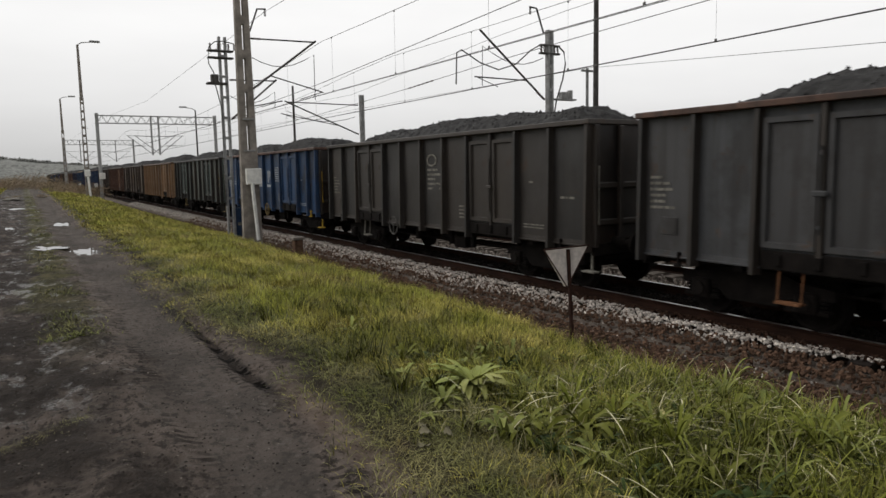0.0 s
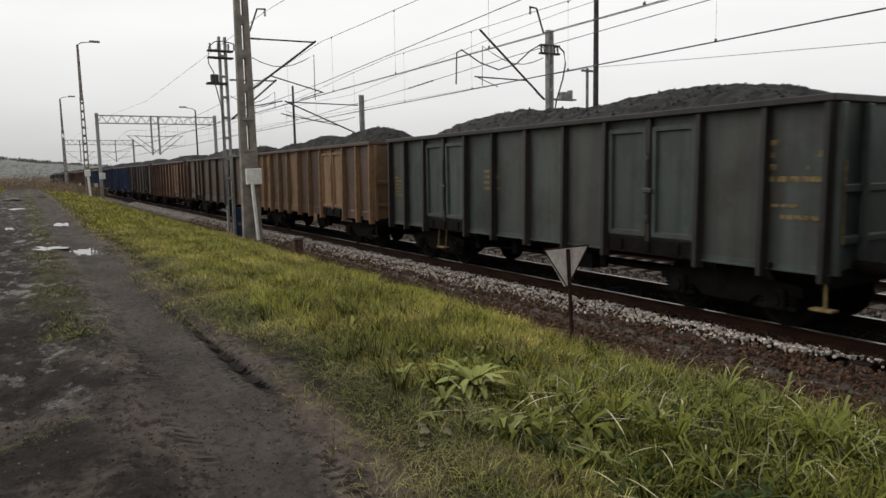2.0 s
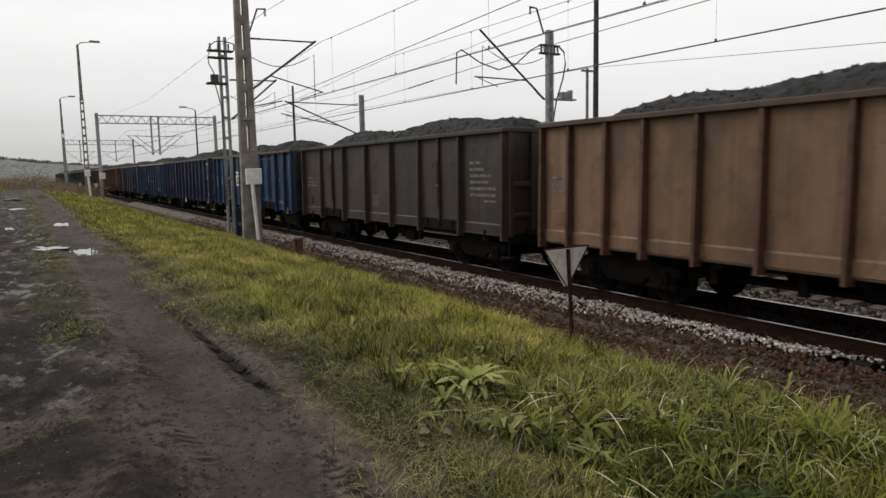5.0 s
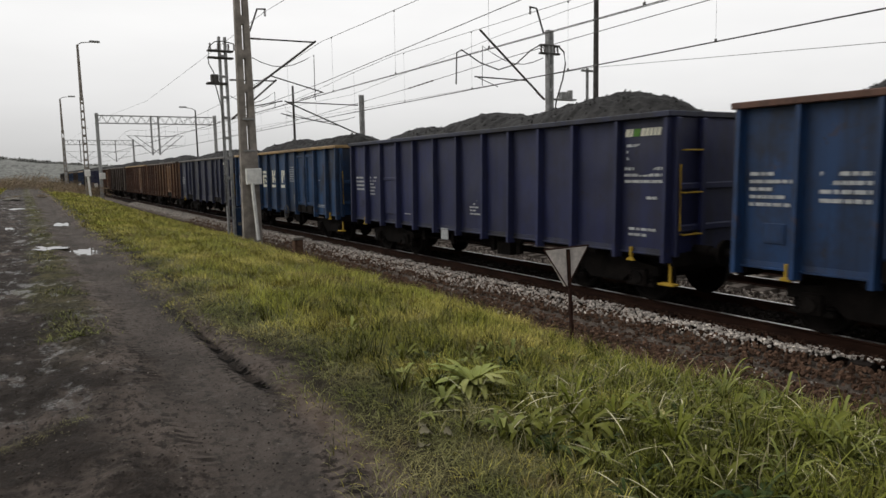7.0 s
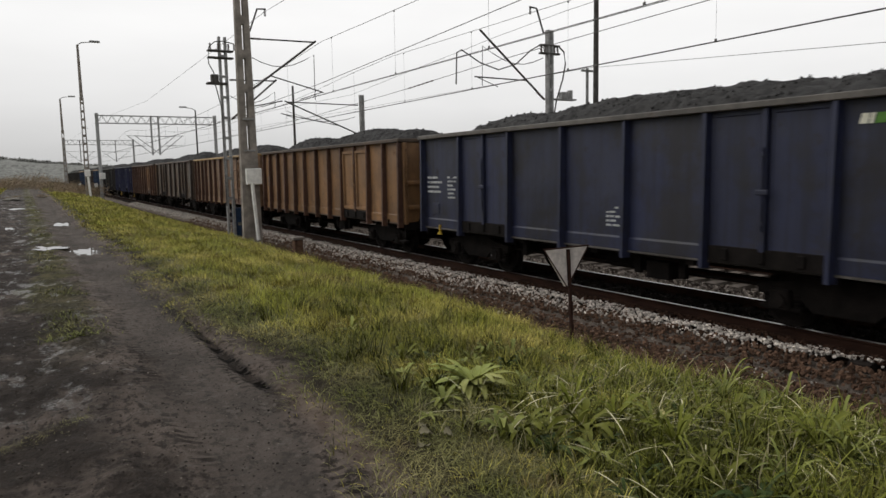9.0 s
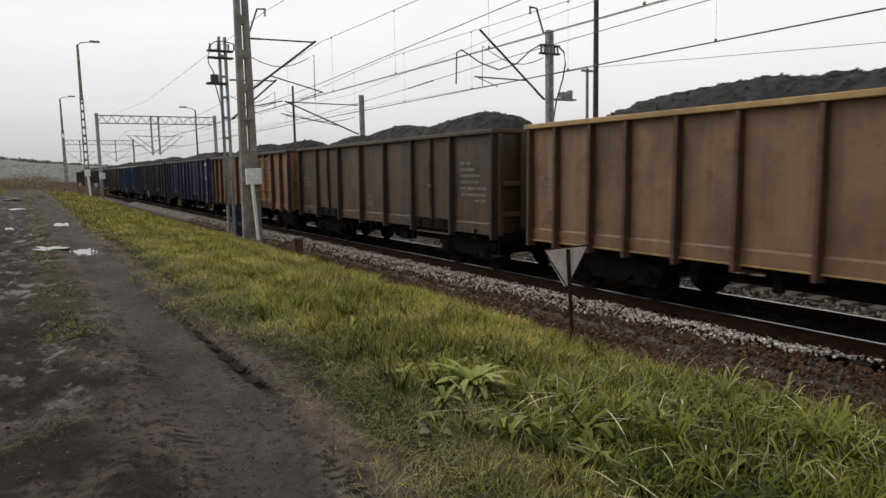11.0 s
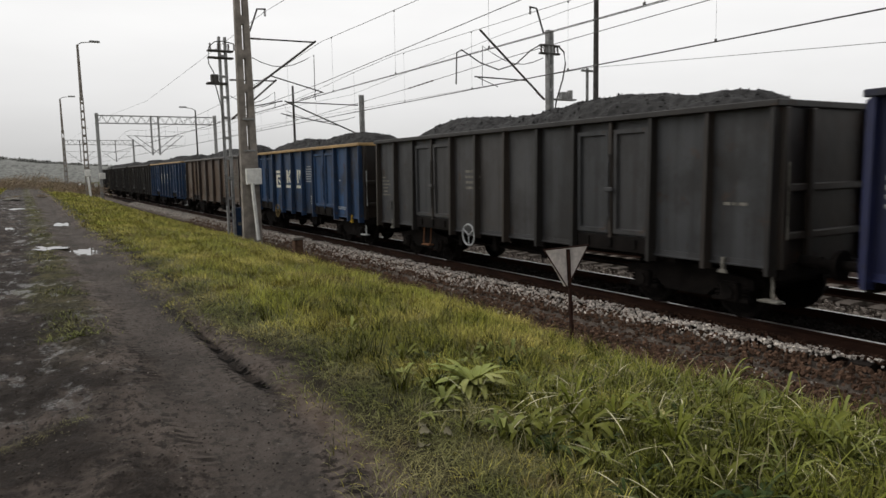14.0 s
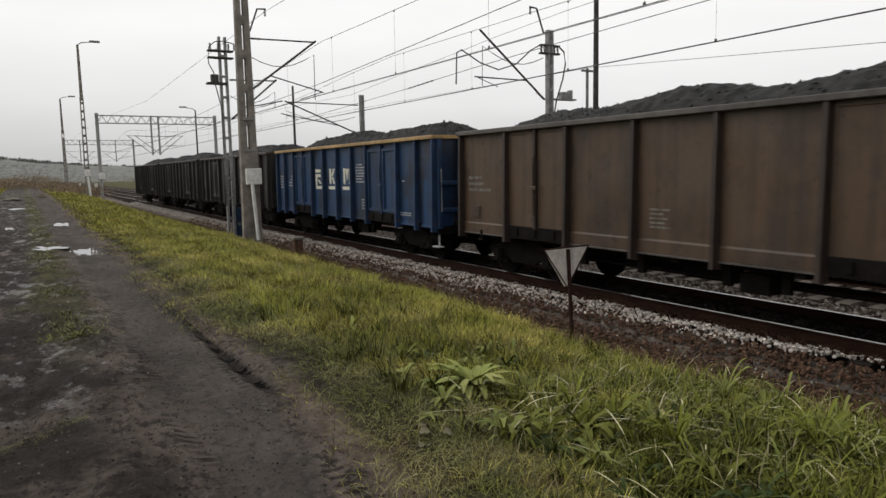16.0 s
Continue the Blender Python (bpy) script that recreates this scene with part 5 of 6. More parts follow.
def catenary(x, posts, z_contact, z_mast, sag, offset):
    """Contact wires and the carrying wire with its droppers, hung between supports."""
    y0, y1 = posts[0], posts[-1]
    ys = [y0 + (y1 - y0) * k / 60 for k in range(61)]
    for dx in (-0.04, 0.04):
        wire("contact_wire", [(x + dx + offset * math.sin(y * 0.11), y, z_contact) for y in ys], 0.010, "grooved contact wire stretched over the rails")

    def carry(y):
        for a, b in zip(posts, posts[1:]):
            if a <= y <= b:
                f = (y - a) / (b - a)
                return z_mast - (0.12 if a < 0 else 1.0) * 4 * sag * f * (1 - f)
        return z_mast
    carrier = wire("carrying_wire", [(x, y, carry(y)) for y in ys], 0.010, "sagging carrying wire above the contact wire")
    y = y0 + 2.5
    while y < min(y1, 110):
        bm = bmesh.new()
        rod(bm, (x, y, z_contact), (x, y, carry(y)), 0.004, 4)
        box(bm, x - 0.015, x + 0.015, y - 0.025, y + 0.025, z_contact, z_contact + 0.06)
        box(bm, x - 0.015, x + 0.015, y - 0.025, y + 0.025, carry(y) - 0.05, carry(y))
        part("dropper", bm, M_WIRE, carrier)
        y += 5.3


catenary(10.7, (-35.0, 27.1, 86.5, 158.0, 230.0), 5.64, 7.72, 1.2, 0.05)
catenary(TRACK_2, (-39.0, 30.0, 86.5, 158.0, 230.0), 5.46, 7.6, 1.1, 0.05)
wire("feeder_wire", [(8.5, -20, 8.2), (8.5, 0, 8.1), (8.5, 27.1, 8.7), (8.5, 57, 8.1), (8.3, 86.5, 9.0), (8.3, 158, 9.5)], 0.009, "feeder wire along the mast tops")
wire("feeder_wire", [(16.8, -20, 8.2), (16.8, 10, 8.1), (16.8, 19, 7.98), (16.8, 23.7, 7.78), (16.8, 26.1, 7.62), (16.8, 32.2, 7.3), (17.0, 38.2, 7.0), (17.0, 86.5, 8.0)], 0.009, "feeder wire along the rear masts")
wire("tension_wire", [(10.7, -10, 7.45), (10.7, 13.8, 6.58), (10.7, 20.5, 6.33), (10.7, 27.1, 6.1), (10.7, 45.0, 5.68)], 0.012, "carrying wire sloping down to its overlap")
wire("line_wire", [(20.0, -10, 4.2), (20.0, 3, 5.1), (20.0, 10.0, 5.66), (20.0, 21.5, 6.5)], 0.009, "thin line wire tied to the rear post")
wire("line_wire", [(20.0, 21.5, 6.5), (20.1, 57.6, 6.9), (20.2, 95, 7.5)], 0.009, "thin line wire behind the tracks")
sec = bmesh.new()
insulator(sec, (TRACK_2, 24.6, 6.11), (TRACK_2, 26.8, 6.02), 0.035)
tagged(part("section_insulator", sec, M_INSUL), "rod insulator cut into an overhead wire", "insulator")
wire("cross_wire", [(TRACK_2, -8, 6.75), (TRACK_2, 11.4, 6.47), (TRACK_2, 17.0, 6.35), (TRACK_2, 21.7, 6.22), (TRACK_2, 24.6, 6.11), (TRACK_2, 26.8, 6.02), (TRACK_2, 38.2, 5.7), (TRACK_2, 60.0, 5.5)], 0.012, "overlapping tension wire with an insulator")


# ---- trackside small things ----
def warning_sign():
    root = thing("trackside_sign", "scratched grey-white inverted triangle sign on a rusty post", "sign", (6.2, 7.05, 0.0))
    bm = bmesh.new()
    prism(bm, [(-0.40, 1.44), (0.38, 1.45), (0.02, 0.92), (-0.05, 0.92)], -0.012, 0.0, "y")
    part("plate", bm, M_SIGN, root)
    for a, b in (((-0.40, 1.44), (0.38, 1.45)), ((0.38, 1.45), (0.0, 0.9)), ((0.0, 0.9), (-0.40, 1.44))):
        bm = bmesh.new()
        rod(bm, (a[0], -0.012, a[1]), (b[0], -0.012, b[1]), 0.010, 6)
        part("edge", bm, M_SIGNEDGE, root)
    bm = bmesh.new()
    prism(bm, [(-0.022, -0.045), (0.022, -0.045), (0.022, -0.015), (-0.022, -0.015)], -0.1, 1.42, "z")
    for v in bm.verts:
        v.co.x += 0.09 * (1 - (v.co.z + 0.1) / 1.52)
    part("post", bm, M_SIGNEDGE, root, "rusty flat steel post")


warning_sign()
stump = thing("marker_stub", "short brown concrete marker beside the ballast", "marker", (7.65, 22.0, -0.2))
bmc = bmesh.new()
soft_box(bmc, -0.15, 0.15, -0.15, 0.15, -0.2, 0.5, 0.03)
part("block", bmc, M_GRAVEL, stump)
bmc = bmesh.new()
soft_box(bmc, -0.2, 0.2, -0.19, 0.19, 0.5, 0.6, 0.02)
part("cap", bmc, M_CONCRETE, stump, "flat concrete cap")


def far_post(x, y, h):
    root = thing("trackside_post", "small distant trackside post with a white plate", "post", (x, y, 0.0), "trackside posts")
    bm = bmesh.new()
    rod(bm, (0, 0, -0.4), (0, 0, h), 0.08, 8)
    part("shaft", bm, M_DARKSTEEL, root)
    bm = bmesh.new()
    soft_box(bm, -0.2, 0.2, -0.16, -0.1, h - 0.5, h, 0.02)
    part("plate", bm, M_WHITE, root)


for px, py, ph in ((8.3, 102.0, 1.6), (16.8, 110.0, 2.0), (8.2, 130.0, 1.4)):
    far_post(px, py, ph)

# ---- puddles ----
def puddle(x, y, rx, ry, seed):
    rng = random.Random(seed)
    n = 44
    z = ground_z(x, y) + (0.05 if y > 40 else 0.012)
    rx, ry = rx * 1.5, ry * 1.5
    rad = [1 + 0.25 * math.sin(3 * a + seed) + 0.2 * math.sin(5 * a + seed * 2) + 0.12 * math.sin(11 * a + seed) + rng.uniform(-0.12, 0.12) for a in (k * 2 * math.pi / n for k in range(n))]
    bm = bmesh.new()
    prism(bm, [(rx * rad[k] * math.cos(k * 2 * math.pi / n), ry * rad[k] * math.sin(k * 2 * math.pi / n)) for k in range(n)], -0.03, 0.0, "z")
    tagged(part("puddle", bm, M_WATER, None, "", pose(x, y, z)), "shallow rain puddle in a muddy wheel rut", "puddle", "puddles on the road")


for k, spec in enumerate(PUDDLES):
    puddle(*spec, k + 1)


# ---- grass, weeds, scrub and woods ----
def ribbon_mesh(name, root, tip_dir, length, width, droop, seg=3, head=False):
    """Tapering bent blades: arrays of roots, unit lean directions, lengths, widths and droops."""
    n = len(root)
    side = np.stack([-tip_dir[:, 1], tip_dir[:, 0], np.zeros(n)], 1)
    side /= np.linalg.norm(side, axis=1, keepdims=True) + 1e-9
    rows = []
    for k in range(seg + 1):
        f = k / seg
        up = length * (f - 0.5 * droop * f * f)
        out = length * (0.18 * f + 0.75 * droop * f * f)
        c = root + tip_dir * out[:, None] + np.array([0, 0, 1.0]) * up[:, None]
        w = width * (1 - f) ** 0.7 * (0.7 if k == 0 else 1.0)
        if head:
            w = width * (0.22 if f < 0.55 else 1.0)
        if k < seg:
            rows += [c - side * w[:, None], c + side * w[:, None]]
        else:
            rows += [c]
    per = 2 * seg + 1
    v = np.stack(rows, 1).reshape(-1, 3)
    base = per * np.arange(n)[:, None]
    quads = np.concatenate([base + np.array([[2 * k, 2 * k + 1, 2 * k + 3, 2 * k + 2]]) for k in range(seg - 1)], 0)
    tris = base + np.array([[per - 3, per - 2, per - 1]])
    loops = np.concatenate([quads.ravel(), tris.ravel()]).astype(np.int32)
    starts = np.concatenate([np.arange(len(quads)) * 4, len(quads) * 4 + np.arange(len(tris)) * 3]).astype(np.int32)
    me = bpy.data.meshes.new(name)
    me.vertices.add(len(v))
    me.vertices.foreach_set("co", v.astype(np.float32).ravel())
    me.loops.add(len(loops))
    me.loops.foreach_set("vertex_index", loops)
    me.polygons.add(len(starts))
    me.polygons.foreach_set("loop_start", starts)
    me.update(calc_edges=True)
    me.validate()
    return me


def fast_z(x, y):
    return np.array([ground_z(a, b) for a, b in zip(x, y)])


def grass(label, n, x, y, length, width, material, seed, droop=(0.1, 0.9), seg=3, head=False, lean=None):
    rng = np.random.default_rng(seed)
    a = rng.uniform(0, 2 * np.pi, n)
    if lean is not None:
        # tufts lie over together, each patch its own way
        a = lean + 1.5 * np.sin(x * 4.1 + 1.3 * np.sin(y * 2.8)) + 1.3 * np.sin(y * 3.7 + 0.9 * np.sin(x * 5.7)) + rng.normal(0, 1.1, n)
    d = np.stack([np.cos(a), np.sin(a), np.zeros(n)], 1)
    root = np.stack([x, y, fast_z(x, y) - 0.01], 1)
    me = ribbon_mesh("grass", root, d, length, width, rng.uniform(*droop, n), seg, head)
    tagged(link_mesh("grass", me, material), label, "grass", "", "stuff")


def make_grass():
    rng = np.random.default_rng(11)

    def verge(n, x0, x1, y0, y1, power):
        y = y0 + (y1 - y0) * rng.uniform(0, 1, n) ** power
        x = rng.uniform(x0, x1, n)
        edge = 1.95 + 0.10 * np.sin(y * 1.3) + 0.09 * np.sin(y * 3.1 + 1) + 0.05 * np.sin(y * 7.3) + 0.16 * np.exp(-((y - 6.6) / 1.1) ** 2) - 0.26 * np.exp(-((y - 10.5) / 2.4) ** 2) - 0.12 * np.exp(-((y - 3.4) / 0.8) ** 2) + np.interp(y, (0, 5, 10, 20, 60), (0.0, 0.0, 0.0, 0.0, 0.25))
        far_edge = np.interp(y, (0, 4.6, 7.2, 12.6, 24, 60), (5.35, 5.5, 5.85, 6.4, 7.0, 7.3)) + 0.14 * np.sin(y * 0.9) + 0.1 * np.sin(y * 2.7)
        keep = (x > edge + 0.3 - 0.7 * rng.uniform(0, 1, n) ** 1.6) & (x < far_edge + 0.3 * rng.uniform(0, 1, n) ** 3)
        clump = np.sin(x * 2.3 + 1.2 * np.sin(y * 1.1)) * np.sin(y * 1.9 + 0.7 * np.sin(x * 2.1)) + 0.6 * np.sin(x * 5.1 + y * 3.7)
        keep &= (clump > -0.75) | (rng.uniform(0, 1, n) < 0.35)
        return x[keep], y[keep], clump[keep]

    x, y, c = verge(270000, 1.4, 7.3, 1.2, 30, 1.6)
    luck = rng.uniform(0, 1, len(x))
    keep = (((x < 2.5) | (y > 4.4)) & ((x > 2.55) | (y > 9.5) | (luck < 0.4))) | (luck < 0.3)
    x, y, c = x[keep], y[keep], c[keep]
    m = len(x)
    short = np.clip((x - 1.7) / 1.2, 0.3, 1.0)
    tall = 1 + 0.35 * np.sin(x * 3.1 + 2 * np.sin(y * 0.9)) * np.sin(y * 2.3 + x)
    ln = (0.10 + 0.05 * c + 0.20 * rng.uniform(0, 1, m) ** 2) * short * tall
    wd = rng.uniform(0.0015, 0.0042, m) * (1 + y / 14)
    for name, pick, seg in (("autumn grass of the verge", y < 9, 3), ("autumn grass along the verge", y >= 9, 2)):
        grass(name, int(pick.sum()), x[pick], y[pick], np.maximum(ln, 0.04)[pick], wd[pick], M_GRASS, 12 + seg, (0.3, 1.45), seg, False, 2.6)
    x, y, c = verge(98000, 1.4, 6.6, 1.4, 16, 1.5)
    m = len(x)
    ln, wd = rng.uniform(0.06, 0.19, m), rng.uniform(0.0014, 0.0034, m) * (1 + y / 14)
    for name, pick, seg in (("matted low grass of the verge", y < 8, 3), ("matted low grass along the verge", y >= 8, 2)):
        grass(name, int(pick.sum()), x[pick], y[pick], ln[pick], wd[pick], M_MAT, 50 + seg, (1.2, 1.75), seg, False, 0.4)
    x, y, c = verge(52000, 1.7, 7.8, 26, 110, 1.5)
    m = len(x)
    grass("autumn grass of the verge farther off", m, x, y, rng.uniform(0.10, 0.26, m), rng.uniform(0.006, 0.013, m) * (1 + y / 60), M_GRASS, 13, (0.3, 1.2), 2)
    x, y, c = verge(9500, 2.1, 7.2, 1.6, 26, 1.3)
    m = len(x)
    grass("dry straw stalks among the grass", m, x, y, rng.uniform(0.10, 0.30, m), rng.uniform(0.0014, 0.003, m) * (1 + y / 12), M_STRAW, 14, (0.2, 1.0), 4)
    m = 4200
    x, y = rng.uniform(3.0, 5.5, m), rng.uniform(1.6, 4.6, m)
    grass("long arching pale grass blades", m, x, y, rng.uniform(0.16, 0.36, m), rng.uniform(0.004, 0.011, m), M_BLADE, 15, (0.5, 1.25), 5)
    # tussocks: blades fanning out of one root
    k = 150
    tx, ty = rng.uniform(2.4, 5.6, k), 1.8 + 7.0 * rng.uniform(0, 1, k) ** 1.5
    per = 42
    x = np.repeat(tx, per) + rng.normal(0, 0.035, k * per)
    y = np.repeat(ty, per) + rng.normal(0, 0.035, k * per)
    size = np.repeat(rng.uniform(0.16, 0.36, k), per)
    grass("tussocks of coarse green grass", k * per, x, y, size * rng.uniform(0.6, 1.15, k * per), rng.uniform(0.003, 0.0075, k * per), M_BLADE, 31, (0.25, 1.15), 5)
    m = 900
    x, y = rng.uniform(3.4, 5.5, m), 1.7 + 2.2 * rng.uniform(0, 1, m) ** 1.3
    grass("broad arching light green blades", m, x, y, rng.uniform(0.2, 0.42, m), rng.uniform(0.004, 0.010, m), M_BLADE, 33, (0.5, 1.3), 6)
    m = 1500
    x, y = rng.uniform(3.3, 5.7, m), 1.6 + 2.6 * rng.uniform(0, 1, m) ** 1.3
    grass("tall lush green strap blades", m, x, y, rng.uniform(0.22, 0.48, m), rng.uniform(0.004, 0.009, m), M_LUSH, 37, (0.15, 1.1), 6)
    k, per = 60, 26
    tx, ty = rng.uniform(2.6, 5.4, k), 1.9 + 3.6 * rng.uniform(0, 1, k) ** 1.3
    x = np.repeat(tx, per) + rng.normal(0, 0.03, k * per)
    y = np.repeat(ty, per) + rng.normal(0, 0.03, k * per)
    size = np.repeat(rng.uniform(0.18, 0.36, k), per)
    grass("bright green tufts among the grass", k * per, x, y, size * rng.uniform(0.6, 1.15, k * per), rng.uniform(0.004, 0.009, k * per), M_LUSH, 38, (0.2, 1.2), 6)
    m = 240
    x, y = rng.uniform(2.6, 5.7, m), rng.uniform(1.8, 4.2, m)
    grass("bleached arching spikes of bristle grass", m, x, y, rng.uniform(0.28, 0.50, m), rng.uniform(0.0026, 0.0046, m), M_SPIKE, 39, (0.9, 1.6), 10, True)
    m = 9000
    y = 2.6 + 9 * rng.uniform(0, 1, m) ** 1.4
    x = 1.95 + 1.3 * rng.uniform(0, 1, m) ** 1.2 + 0.12 * np.sin(y * 1.3) + 0.2 * np.exp(-((y - 6.6) / 1.0) ** 2)
    grass("flattened grey-green grass at the road edge", m, x, y, rng.uniform(0.06, 0.2, m), rng.uniform(0.0012, 0.003, m) * (1 + y / 14), M_MAT, 41, (1.4, 1.85), 4, False, 3.4)
    m = 2600
    x, y = rng.uniform(3.0, 5.6, m), 3.0 + 6.5 * rng.uniform(0, 1, m) ** 1.2
    grass("upright yellow-green grass by the gravel", m, x, y, rng.uniform(0.18, 0.34, m), rng.uniform(0.002, 0.0045, m), M_GRASS, 40, (0.1, 0.8), 4)
    m = 260
    x, y = rng.uniform(3.2, 5.6, m), rng.uniform(1.8, 4.6, m)
    grass("long bleached grass blades", m, x, y, rng.uniform(0.3, 0.6, m), rng.uniform(0.003, 0.006, m), M_STRAW, 16, (0.6, 1.3), 5)
    m = 15000
    y = rng.uniform(-14, 1.6, m)
    x = rng.uniform(1.95, 5.6, m)
    grass("verge grass beside the road", m, x, y, rng.uniform(0.05, 0.2, m), rng.uniform(0.006, 0.012, m), M_GRASS, 34, (0.3, 1.2), 2)
    y = rng.uniform(-14, 9, m)
    x = -1.95 - 9 * rng.uniform(0, 1, m) ** 1.4
    grass("rough grass across the road", m, x, y, rng.uniform(0.06, 0.25, m), rng.uniform(0.007, 0.014, m), M_GRASS, 35, (0.3, 1.2), 2)
    # the road's middle strip and the ground left of it
    m = 700
    x, y = rng.uniform(-0.5, 0.3, m), np.zeros(m)
    y = 5.42 + 0.66 * (x + 0.03) + rng.normal(0, 0.05, m)
    grass("wisps of grass on a mud ridge in the road", m, x, y, rng.uniform(0.02, 0.06, m), rng.uniform(0.001, 0.0022, m), M_MAT, 43, (0.8, 1.6), 2)
    m = 5000
    y = 8.5 + 60 * rng.uniform(0, 1, m) ** 1.6
    x = 0.35 + rng.normal(0, 0.16, m)
    keep = np.sin(y * 0.8) + np.sin(y * 2.1 + 1) > 0.2
    x, y = x[keep], y[keep]
    grass("sparse grass on the middle of the road", len(x), x, y, rng.uniform(0.04, 0.11, len(x)), rng.uniform(0.004, 0.008, len(x)) * (1 + y / 30), M_MAT, 17, (0.6, 1.4), 2)
    m = 16000
    y = 8 + 110 * rng.uniform(0, 1, m) ** 1.4
    x = -1.9 - 14 * rng.uniform(0, 1, m) ** 1.5
    grass("rough grass beyond the road", m, x, y, rng.uniform(0.15, 0.4, m), rng.uniform(0.01, 0.02, m) * (1 + y / 50), M_GRASS, 18, (0.1, 0.9), 2)


make_grass()


def weed(x, y, n, size, seed, material, label, rise=0.55, wide=1.0, up=0.0, droop=0.35):
    """A rosette of long broad leaves with folded midribs."""
    rng = random.Random(seed)
    root = thing("weed_plant", label, "plant", (x, y, ground_z(x, y) + up), "broad-leaved weeds")
    for k in range(n):
        a = k * 2.4 + rng.uniform(-0.3, 0.3)
        ln, w = size * rng.uniform(0.5, 1.15), size * rng.uniform(0.045, 0.085) * wide
        lift = rise * rng.uniform(-0.1, 1.7)
        ca, sa = math.cos(a), math.sin(a)
        verts, faces = [], []
        seg = 9
        twist = rng.uniform(-0.9, 0.9)
        for i in range(seg + 1):
            f = i / seg
            out = ln * f * (0.92 - 0.1 * f)
            z = 0.03 + ln * (lift * f - (droop + 0.5 * lift) * f * f)
            ww = w * (0.18 + math.sin(math.pi * min(1, f * 0.95 + 0.04)) ** 0.8) * (1 + 0.10 * math.sin(i * 2.3 + k))
            bend = twist * 0.25 * ln * f * f
            for s, dz in ((-1, 0.35 + 0.16 * math.sin(i * 1.9 + k)), (0, 0.0), (1, 0.35 + 0.16 * math.cos(i * 2.1 + k))):
                verts.append((ca * out - sa * (s * ww + bend), sa * out + ca * (s * ww + bend), z + dz * ww + twist * s * ww * 0.4 * f))
        for i in range(seg):
            for j in (0, 1):
                p = i * 3 + j
                faces.append((p, p + 1, p + 4, p + 3))
        me = mesh_from("leaf", verts, faces)
        me.polygons.foreach_set("use_smooth", [True] * len(me.polygons))
        link_mesh("leaf", me, material, root)


M_DEADLEAF = leafy("withered_grey_leaf", (0.15, 0.135, 0.085), 0.3)
WEED_SPOTS = ((2.98, 4.52, 40, 0.44, 0.5), (3.1, 3.35, 40, 0.38, 0.9), (2.65, 5.1, 12, 0.24, 0.5), (3.05, 7.1, 10, 0.26, 1.0), (3.6, 3.5, 14, 0.28, 0.9), (2.25, 3.95, 7, 0.16, 0.3), (4.2, 3.0, 14, 0.34, 1.0), (4.1, 5.25, 12, 0.26, 0.7), (4.5, 2.5, 12, 0.36, 1.0), (3.35, 4.2, 12, 0.24, 0.7), (2.8, 2.95, 10, 0.26, 0.8), (3.55, 2.7, 12, 0.3, 0.9), (5.0, 3.3, 10, 0.3, 1.0))
for k, (wx, wy, wn, ws_, wr) in enumerate(WEED_SPOTS):
    weed(wx, wy, wn, ws_, 60 + k, M_ROSETTE if k in (0, 2, 3) else M_BLADE if k in (1, 4, 6, 8, 11) else M_WEED, "rosette of broad green weed leaves in the grass", wr, 0.85 if k in (0, 2) else 0.9, 0.07 if k == 0 else 0.04, 0.12 if k in (0, 2, 3) else 0.35)
weed_rng = random.Random(77)
for k in range(14):
    wx, wy = weed_rng.uniform(3.2, 5.3), weed_rng.uniform(2.1, 3.7)
    weed(wx, wy, 26, weed_rng.uniform(0.28, 0.40), 400 + k, (M_WEED, M_LUSH)[k % 2], "upright clump of long strap-like green leaves", weed_rng.uniform(0.9, 1.5), 0.38, 0.06)
for k in range(90):
    wx, wy = weed_rng.uniform(2.5, 5.2), 2.0 + 3.8 * weed_rng.random() ** 1.3
    weed(wx, wy, weed_rng.randrange(16, 30), weed_rng.uniform(0.13, 0.28), 200 + k, (M_WEED, M_BLADE, M_DARKLEAF)[k % 3], "small clump of broad weed leaves in the grass", weed_rng.uniform(0.6, 1.3), weed_rng.uniform(0.6, 1.2))
weed(3.62, 3.14, 1, 0.15, 90, M_YLEAF, "single yellowed fallen leaf on the grass", 0.5, 5.0, 0.14)
for k, (wx, wy) in enumerate(((2.19, 3.66), (2.06, 3.74), (1.99, 3.62), (2.12, 3.86))):
    weed(wx, wy, 1, 0.13, 91 + k, M_DEADLEAF, "pale dead leaf lying at the road edge", 0.3, 5.0, 0.03)


def foliage(name, label, category, spots, material, seed, leaf, twig=None):
    """Many small leaf clumps round each centre, uneven and full of gaps."""
    rng = np.random.default_rng(seed)
    vs = []
    for cx, cy, cz, rx, rz, n in spots:
        sub = rng.normal(0, 0.42, (7, 3))
        which = rng.integers(0, 7, n)
        p = sub[which] + rng.normal(0, 0.26, (n, 3))
        p = p * np.array([rx, rx, rz]) + np.array([cx, cy, cz])
        u = rng.normal(0, 1, (n, 3))
        u /= np.linalg.norm(u, axis=1, keepdims=True)
        w = np.cross(u, rng.normal(0, 1, (n, 3)))
        w /= np.linalg.norm(w, axis=1, keepdims=True)
        s = leaf * rng.uniform(0.5, 1.4, (n, 1))
        vs.append(np.stack([p - u * s, p + w * s * 0.6, p + u * s, p - w * s * 0.5], 1).reshape(-1, 3))
    v = np.concatenate(vs)
    f = np.arange(len(v)).reshape(-1, 4)
    me = mesh_from(name, v.tolist(), f.tolist())
    tagged(link_mesh(name, me, material), label, category, "", "stuff")


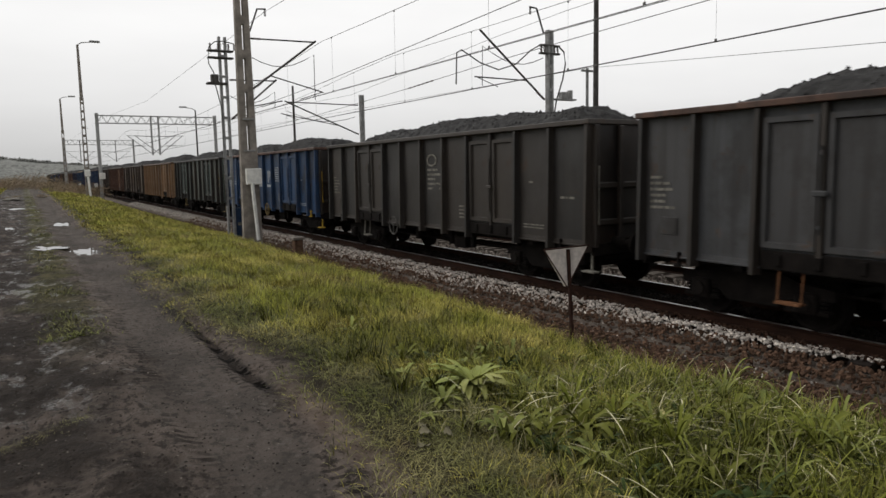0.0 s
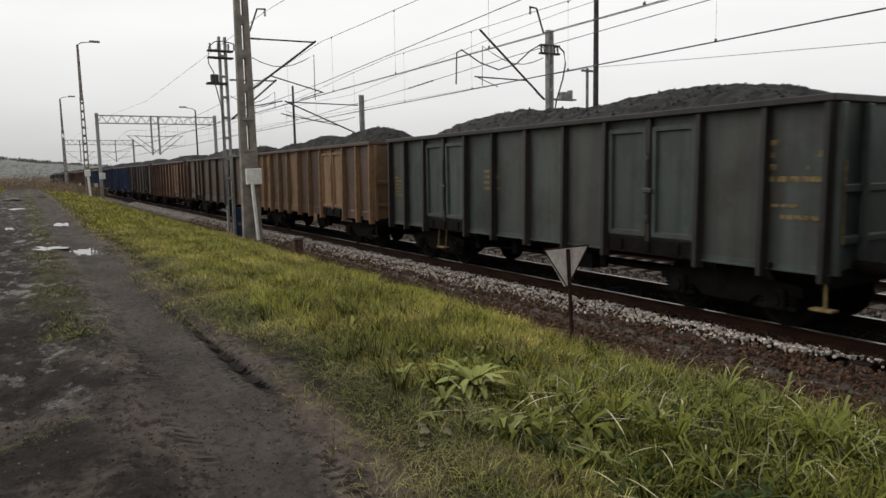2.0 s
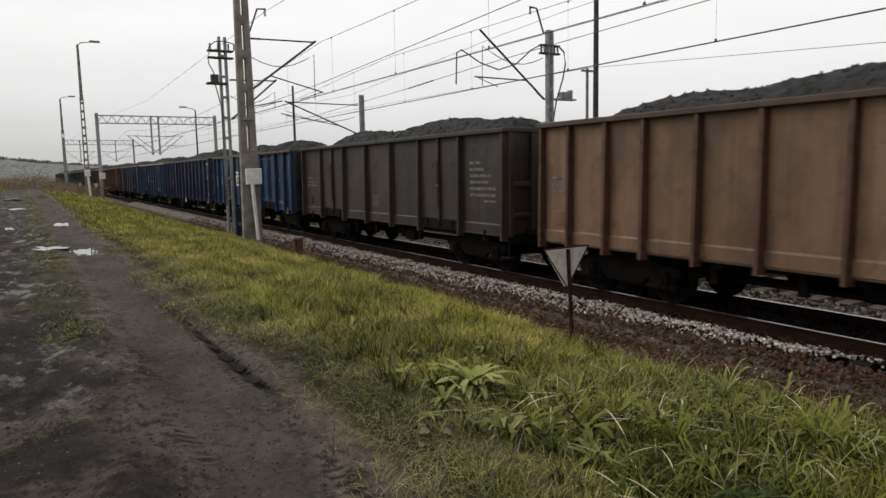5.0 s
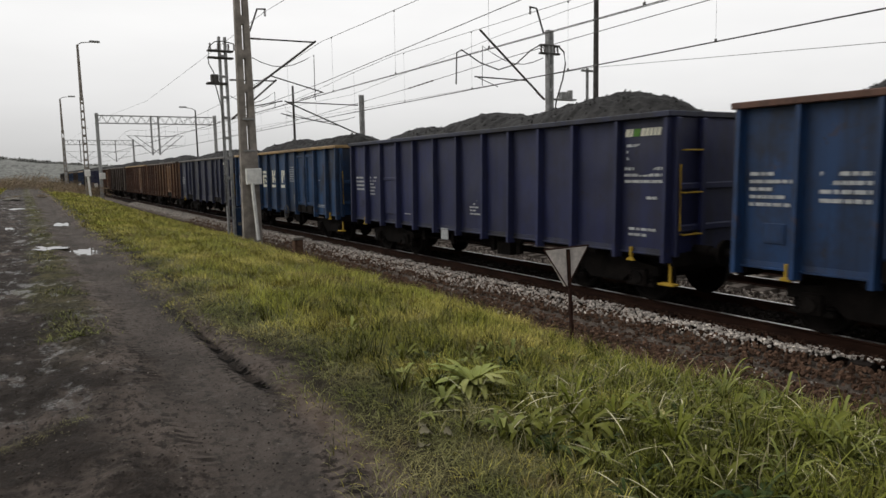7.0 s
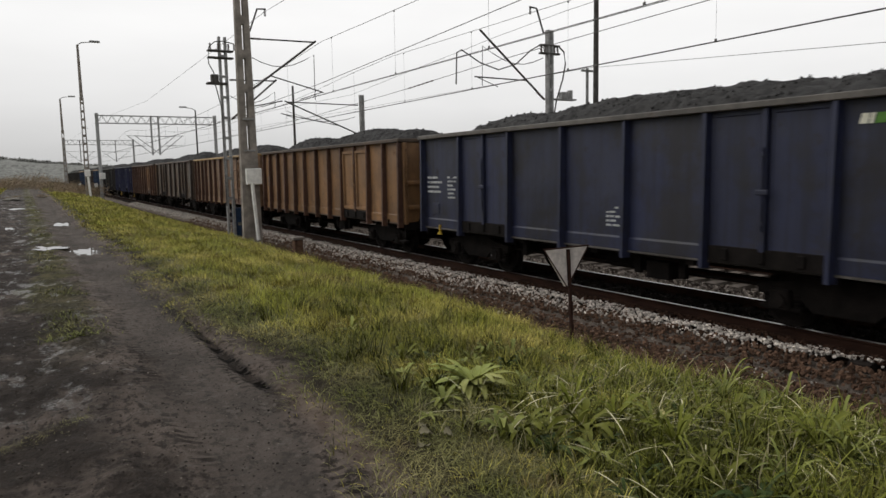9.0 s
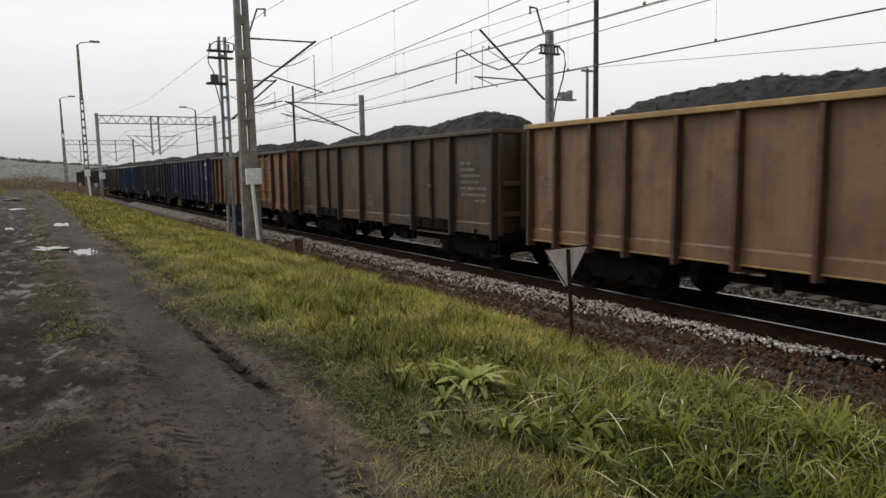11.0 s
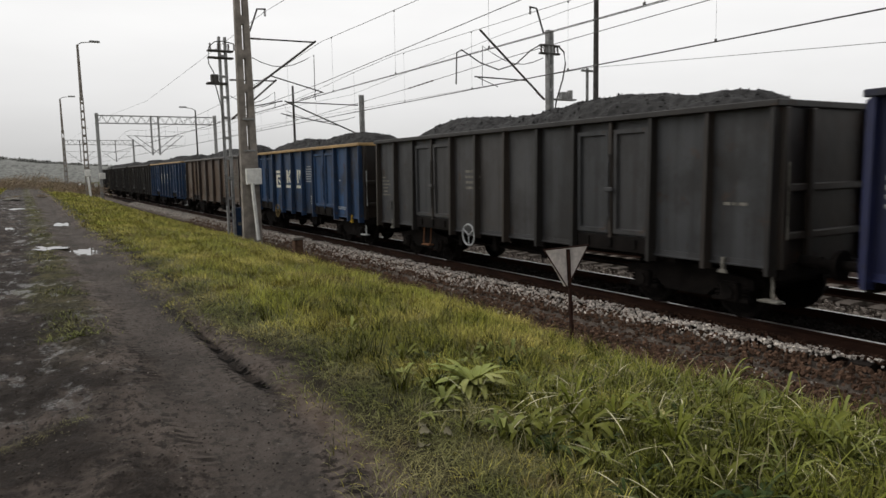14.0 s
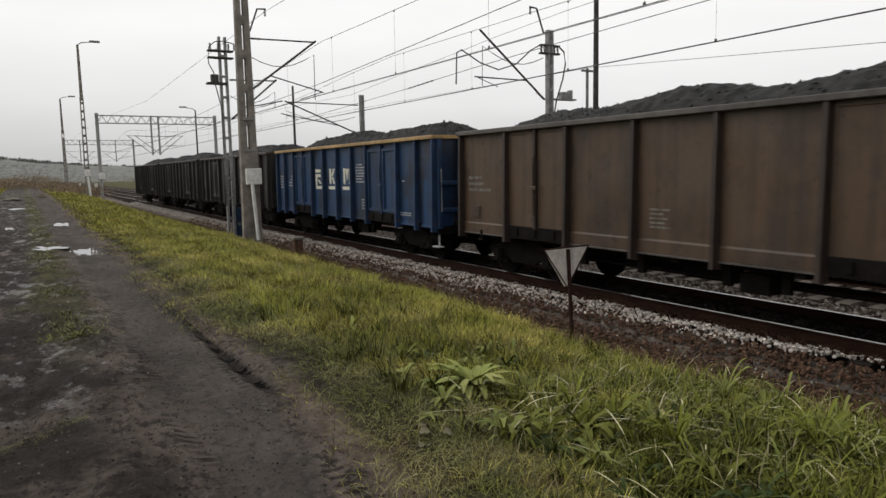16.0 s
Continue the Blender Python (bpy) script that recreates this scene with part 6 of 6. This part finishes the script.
def make_distance():
    rng = random.Random(5)
    # a low wooded rise closes the view
    xs = [-900 + 15 * k for k in range(121)]
    verts, faces = [], []
    for row, (y, f) in enumerate(((430, 0.0), (450, 0.75), (480, 1.0), (600, 1.0), (640, 0.0))):
        for x in xs:
            h = float(np.interp(x, (-60, -8, 15, 50, 900), (16.0, 14.2, 11.4, 8.4, 7.6)))
            verts.append((x, y, -1 + f * (h + 1 + 1.1 * noise.noise(Vector((x * 0.03, row, 0))))))
    for r in range(4):
        for k in range(120):
            faces.append((r * 121 + k, r * 121 + k + 1, (r + 1) * 121 + k + 1, (r + 1) * 121 + k))
    me = mesh_from("far_hill", verts, faces)
    me.polygons.foreach_set("use_smooth", [True] * len(me.polygons))
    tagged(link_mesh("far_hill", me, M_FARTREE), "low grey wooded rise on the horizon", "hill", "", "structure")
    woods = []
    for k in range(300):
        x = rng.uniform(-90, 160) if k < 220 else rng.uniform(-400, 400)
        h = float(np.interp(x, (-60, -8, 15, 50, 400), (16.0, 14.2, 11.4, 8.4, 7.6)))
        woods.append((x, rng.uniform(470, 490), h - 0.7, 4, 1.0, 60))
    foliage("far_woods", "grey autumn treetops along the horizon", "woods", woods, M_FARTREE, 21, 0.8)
    scrub = []
    for k in range(46):
        x, y = (rng.uniform(-9, 2.5), rng.uniform(98, 140)) if k % 4 else (rng.uniform(-16, -3), rng.uniform(50, 95))
        scrub.append((x, y, 1.5, 2.2, rng.uniform(0.8, 1.6), 600))
    foliage("scrub", "brown autumn bushes beside the road", "bushes", scrub, M_BUSH, 22, 0.08)
    reeds = []
    for k in range(60):
        x, y = rng.uniform(2.6, 7.4), rng.uniform(78, 190)
        reeds.append((x, y, 0.9, 1.1, rng.uniform(0.5, 0.95), 420))
    for k in range(40):
        x, y = rng.uniform(17.5, 34), rng.uniform(95, 240)
        reeds.append((x, y, 1.2, 2.0, rng.uniform(0.8, 1.8), 110))
    foliage("scrub", "rust-brown dry brush along the railway", "bushes", reeds, M_BUSH, 23, 0.075)


make_distance()


# ---- what moves: the coal train rolls past, its wheels turning ----
def motions():
    for ob, start in moving:
        walk(ob, [(t, pose(TRACK_1, start - V_TRAIN * t, LIFT_1)) for t in (0.0, 4.0, 8.0, 12.0, 16.0)])
    done = {}
    per_step = math.degrees(V_TRAIN / 0.46 / FPS)
    for ws, dy in wheelsets:
        if dy not in done:
            walk(ws, [(k / FPS, pose(0, dy, 0.46, per_step * k)) for k in range(16 * FPS + 1)])
            done[dy] = ws.animation_data
        else:
            ws.rotation_mode = "QUATERNION"
            ad = ws.animation_data_create()
            ad.action = done[dy].action
            ad.action_slot = done[dy].action_slot


motions()
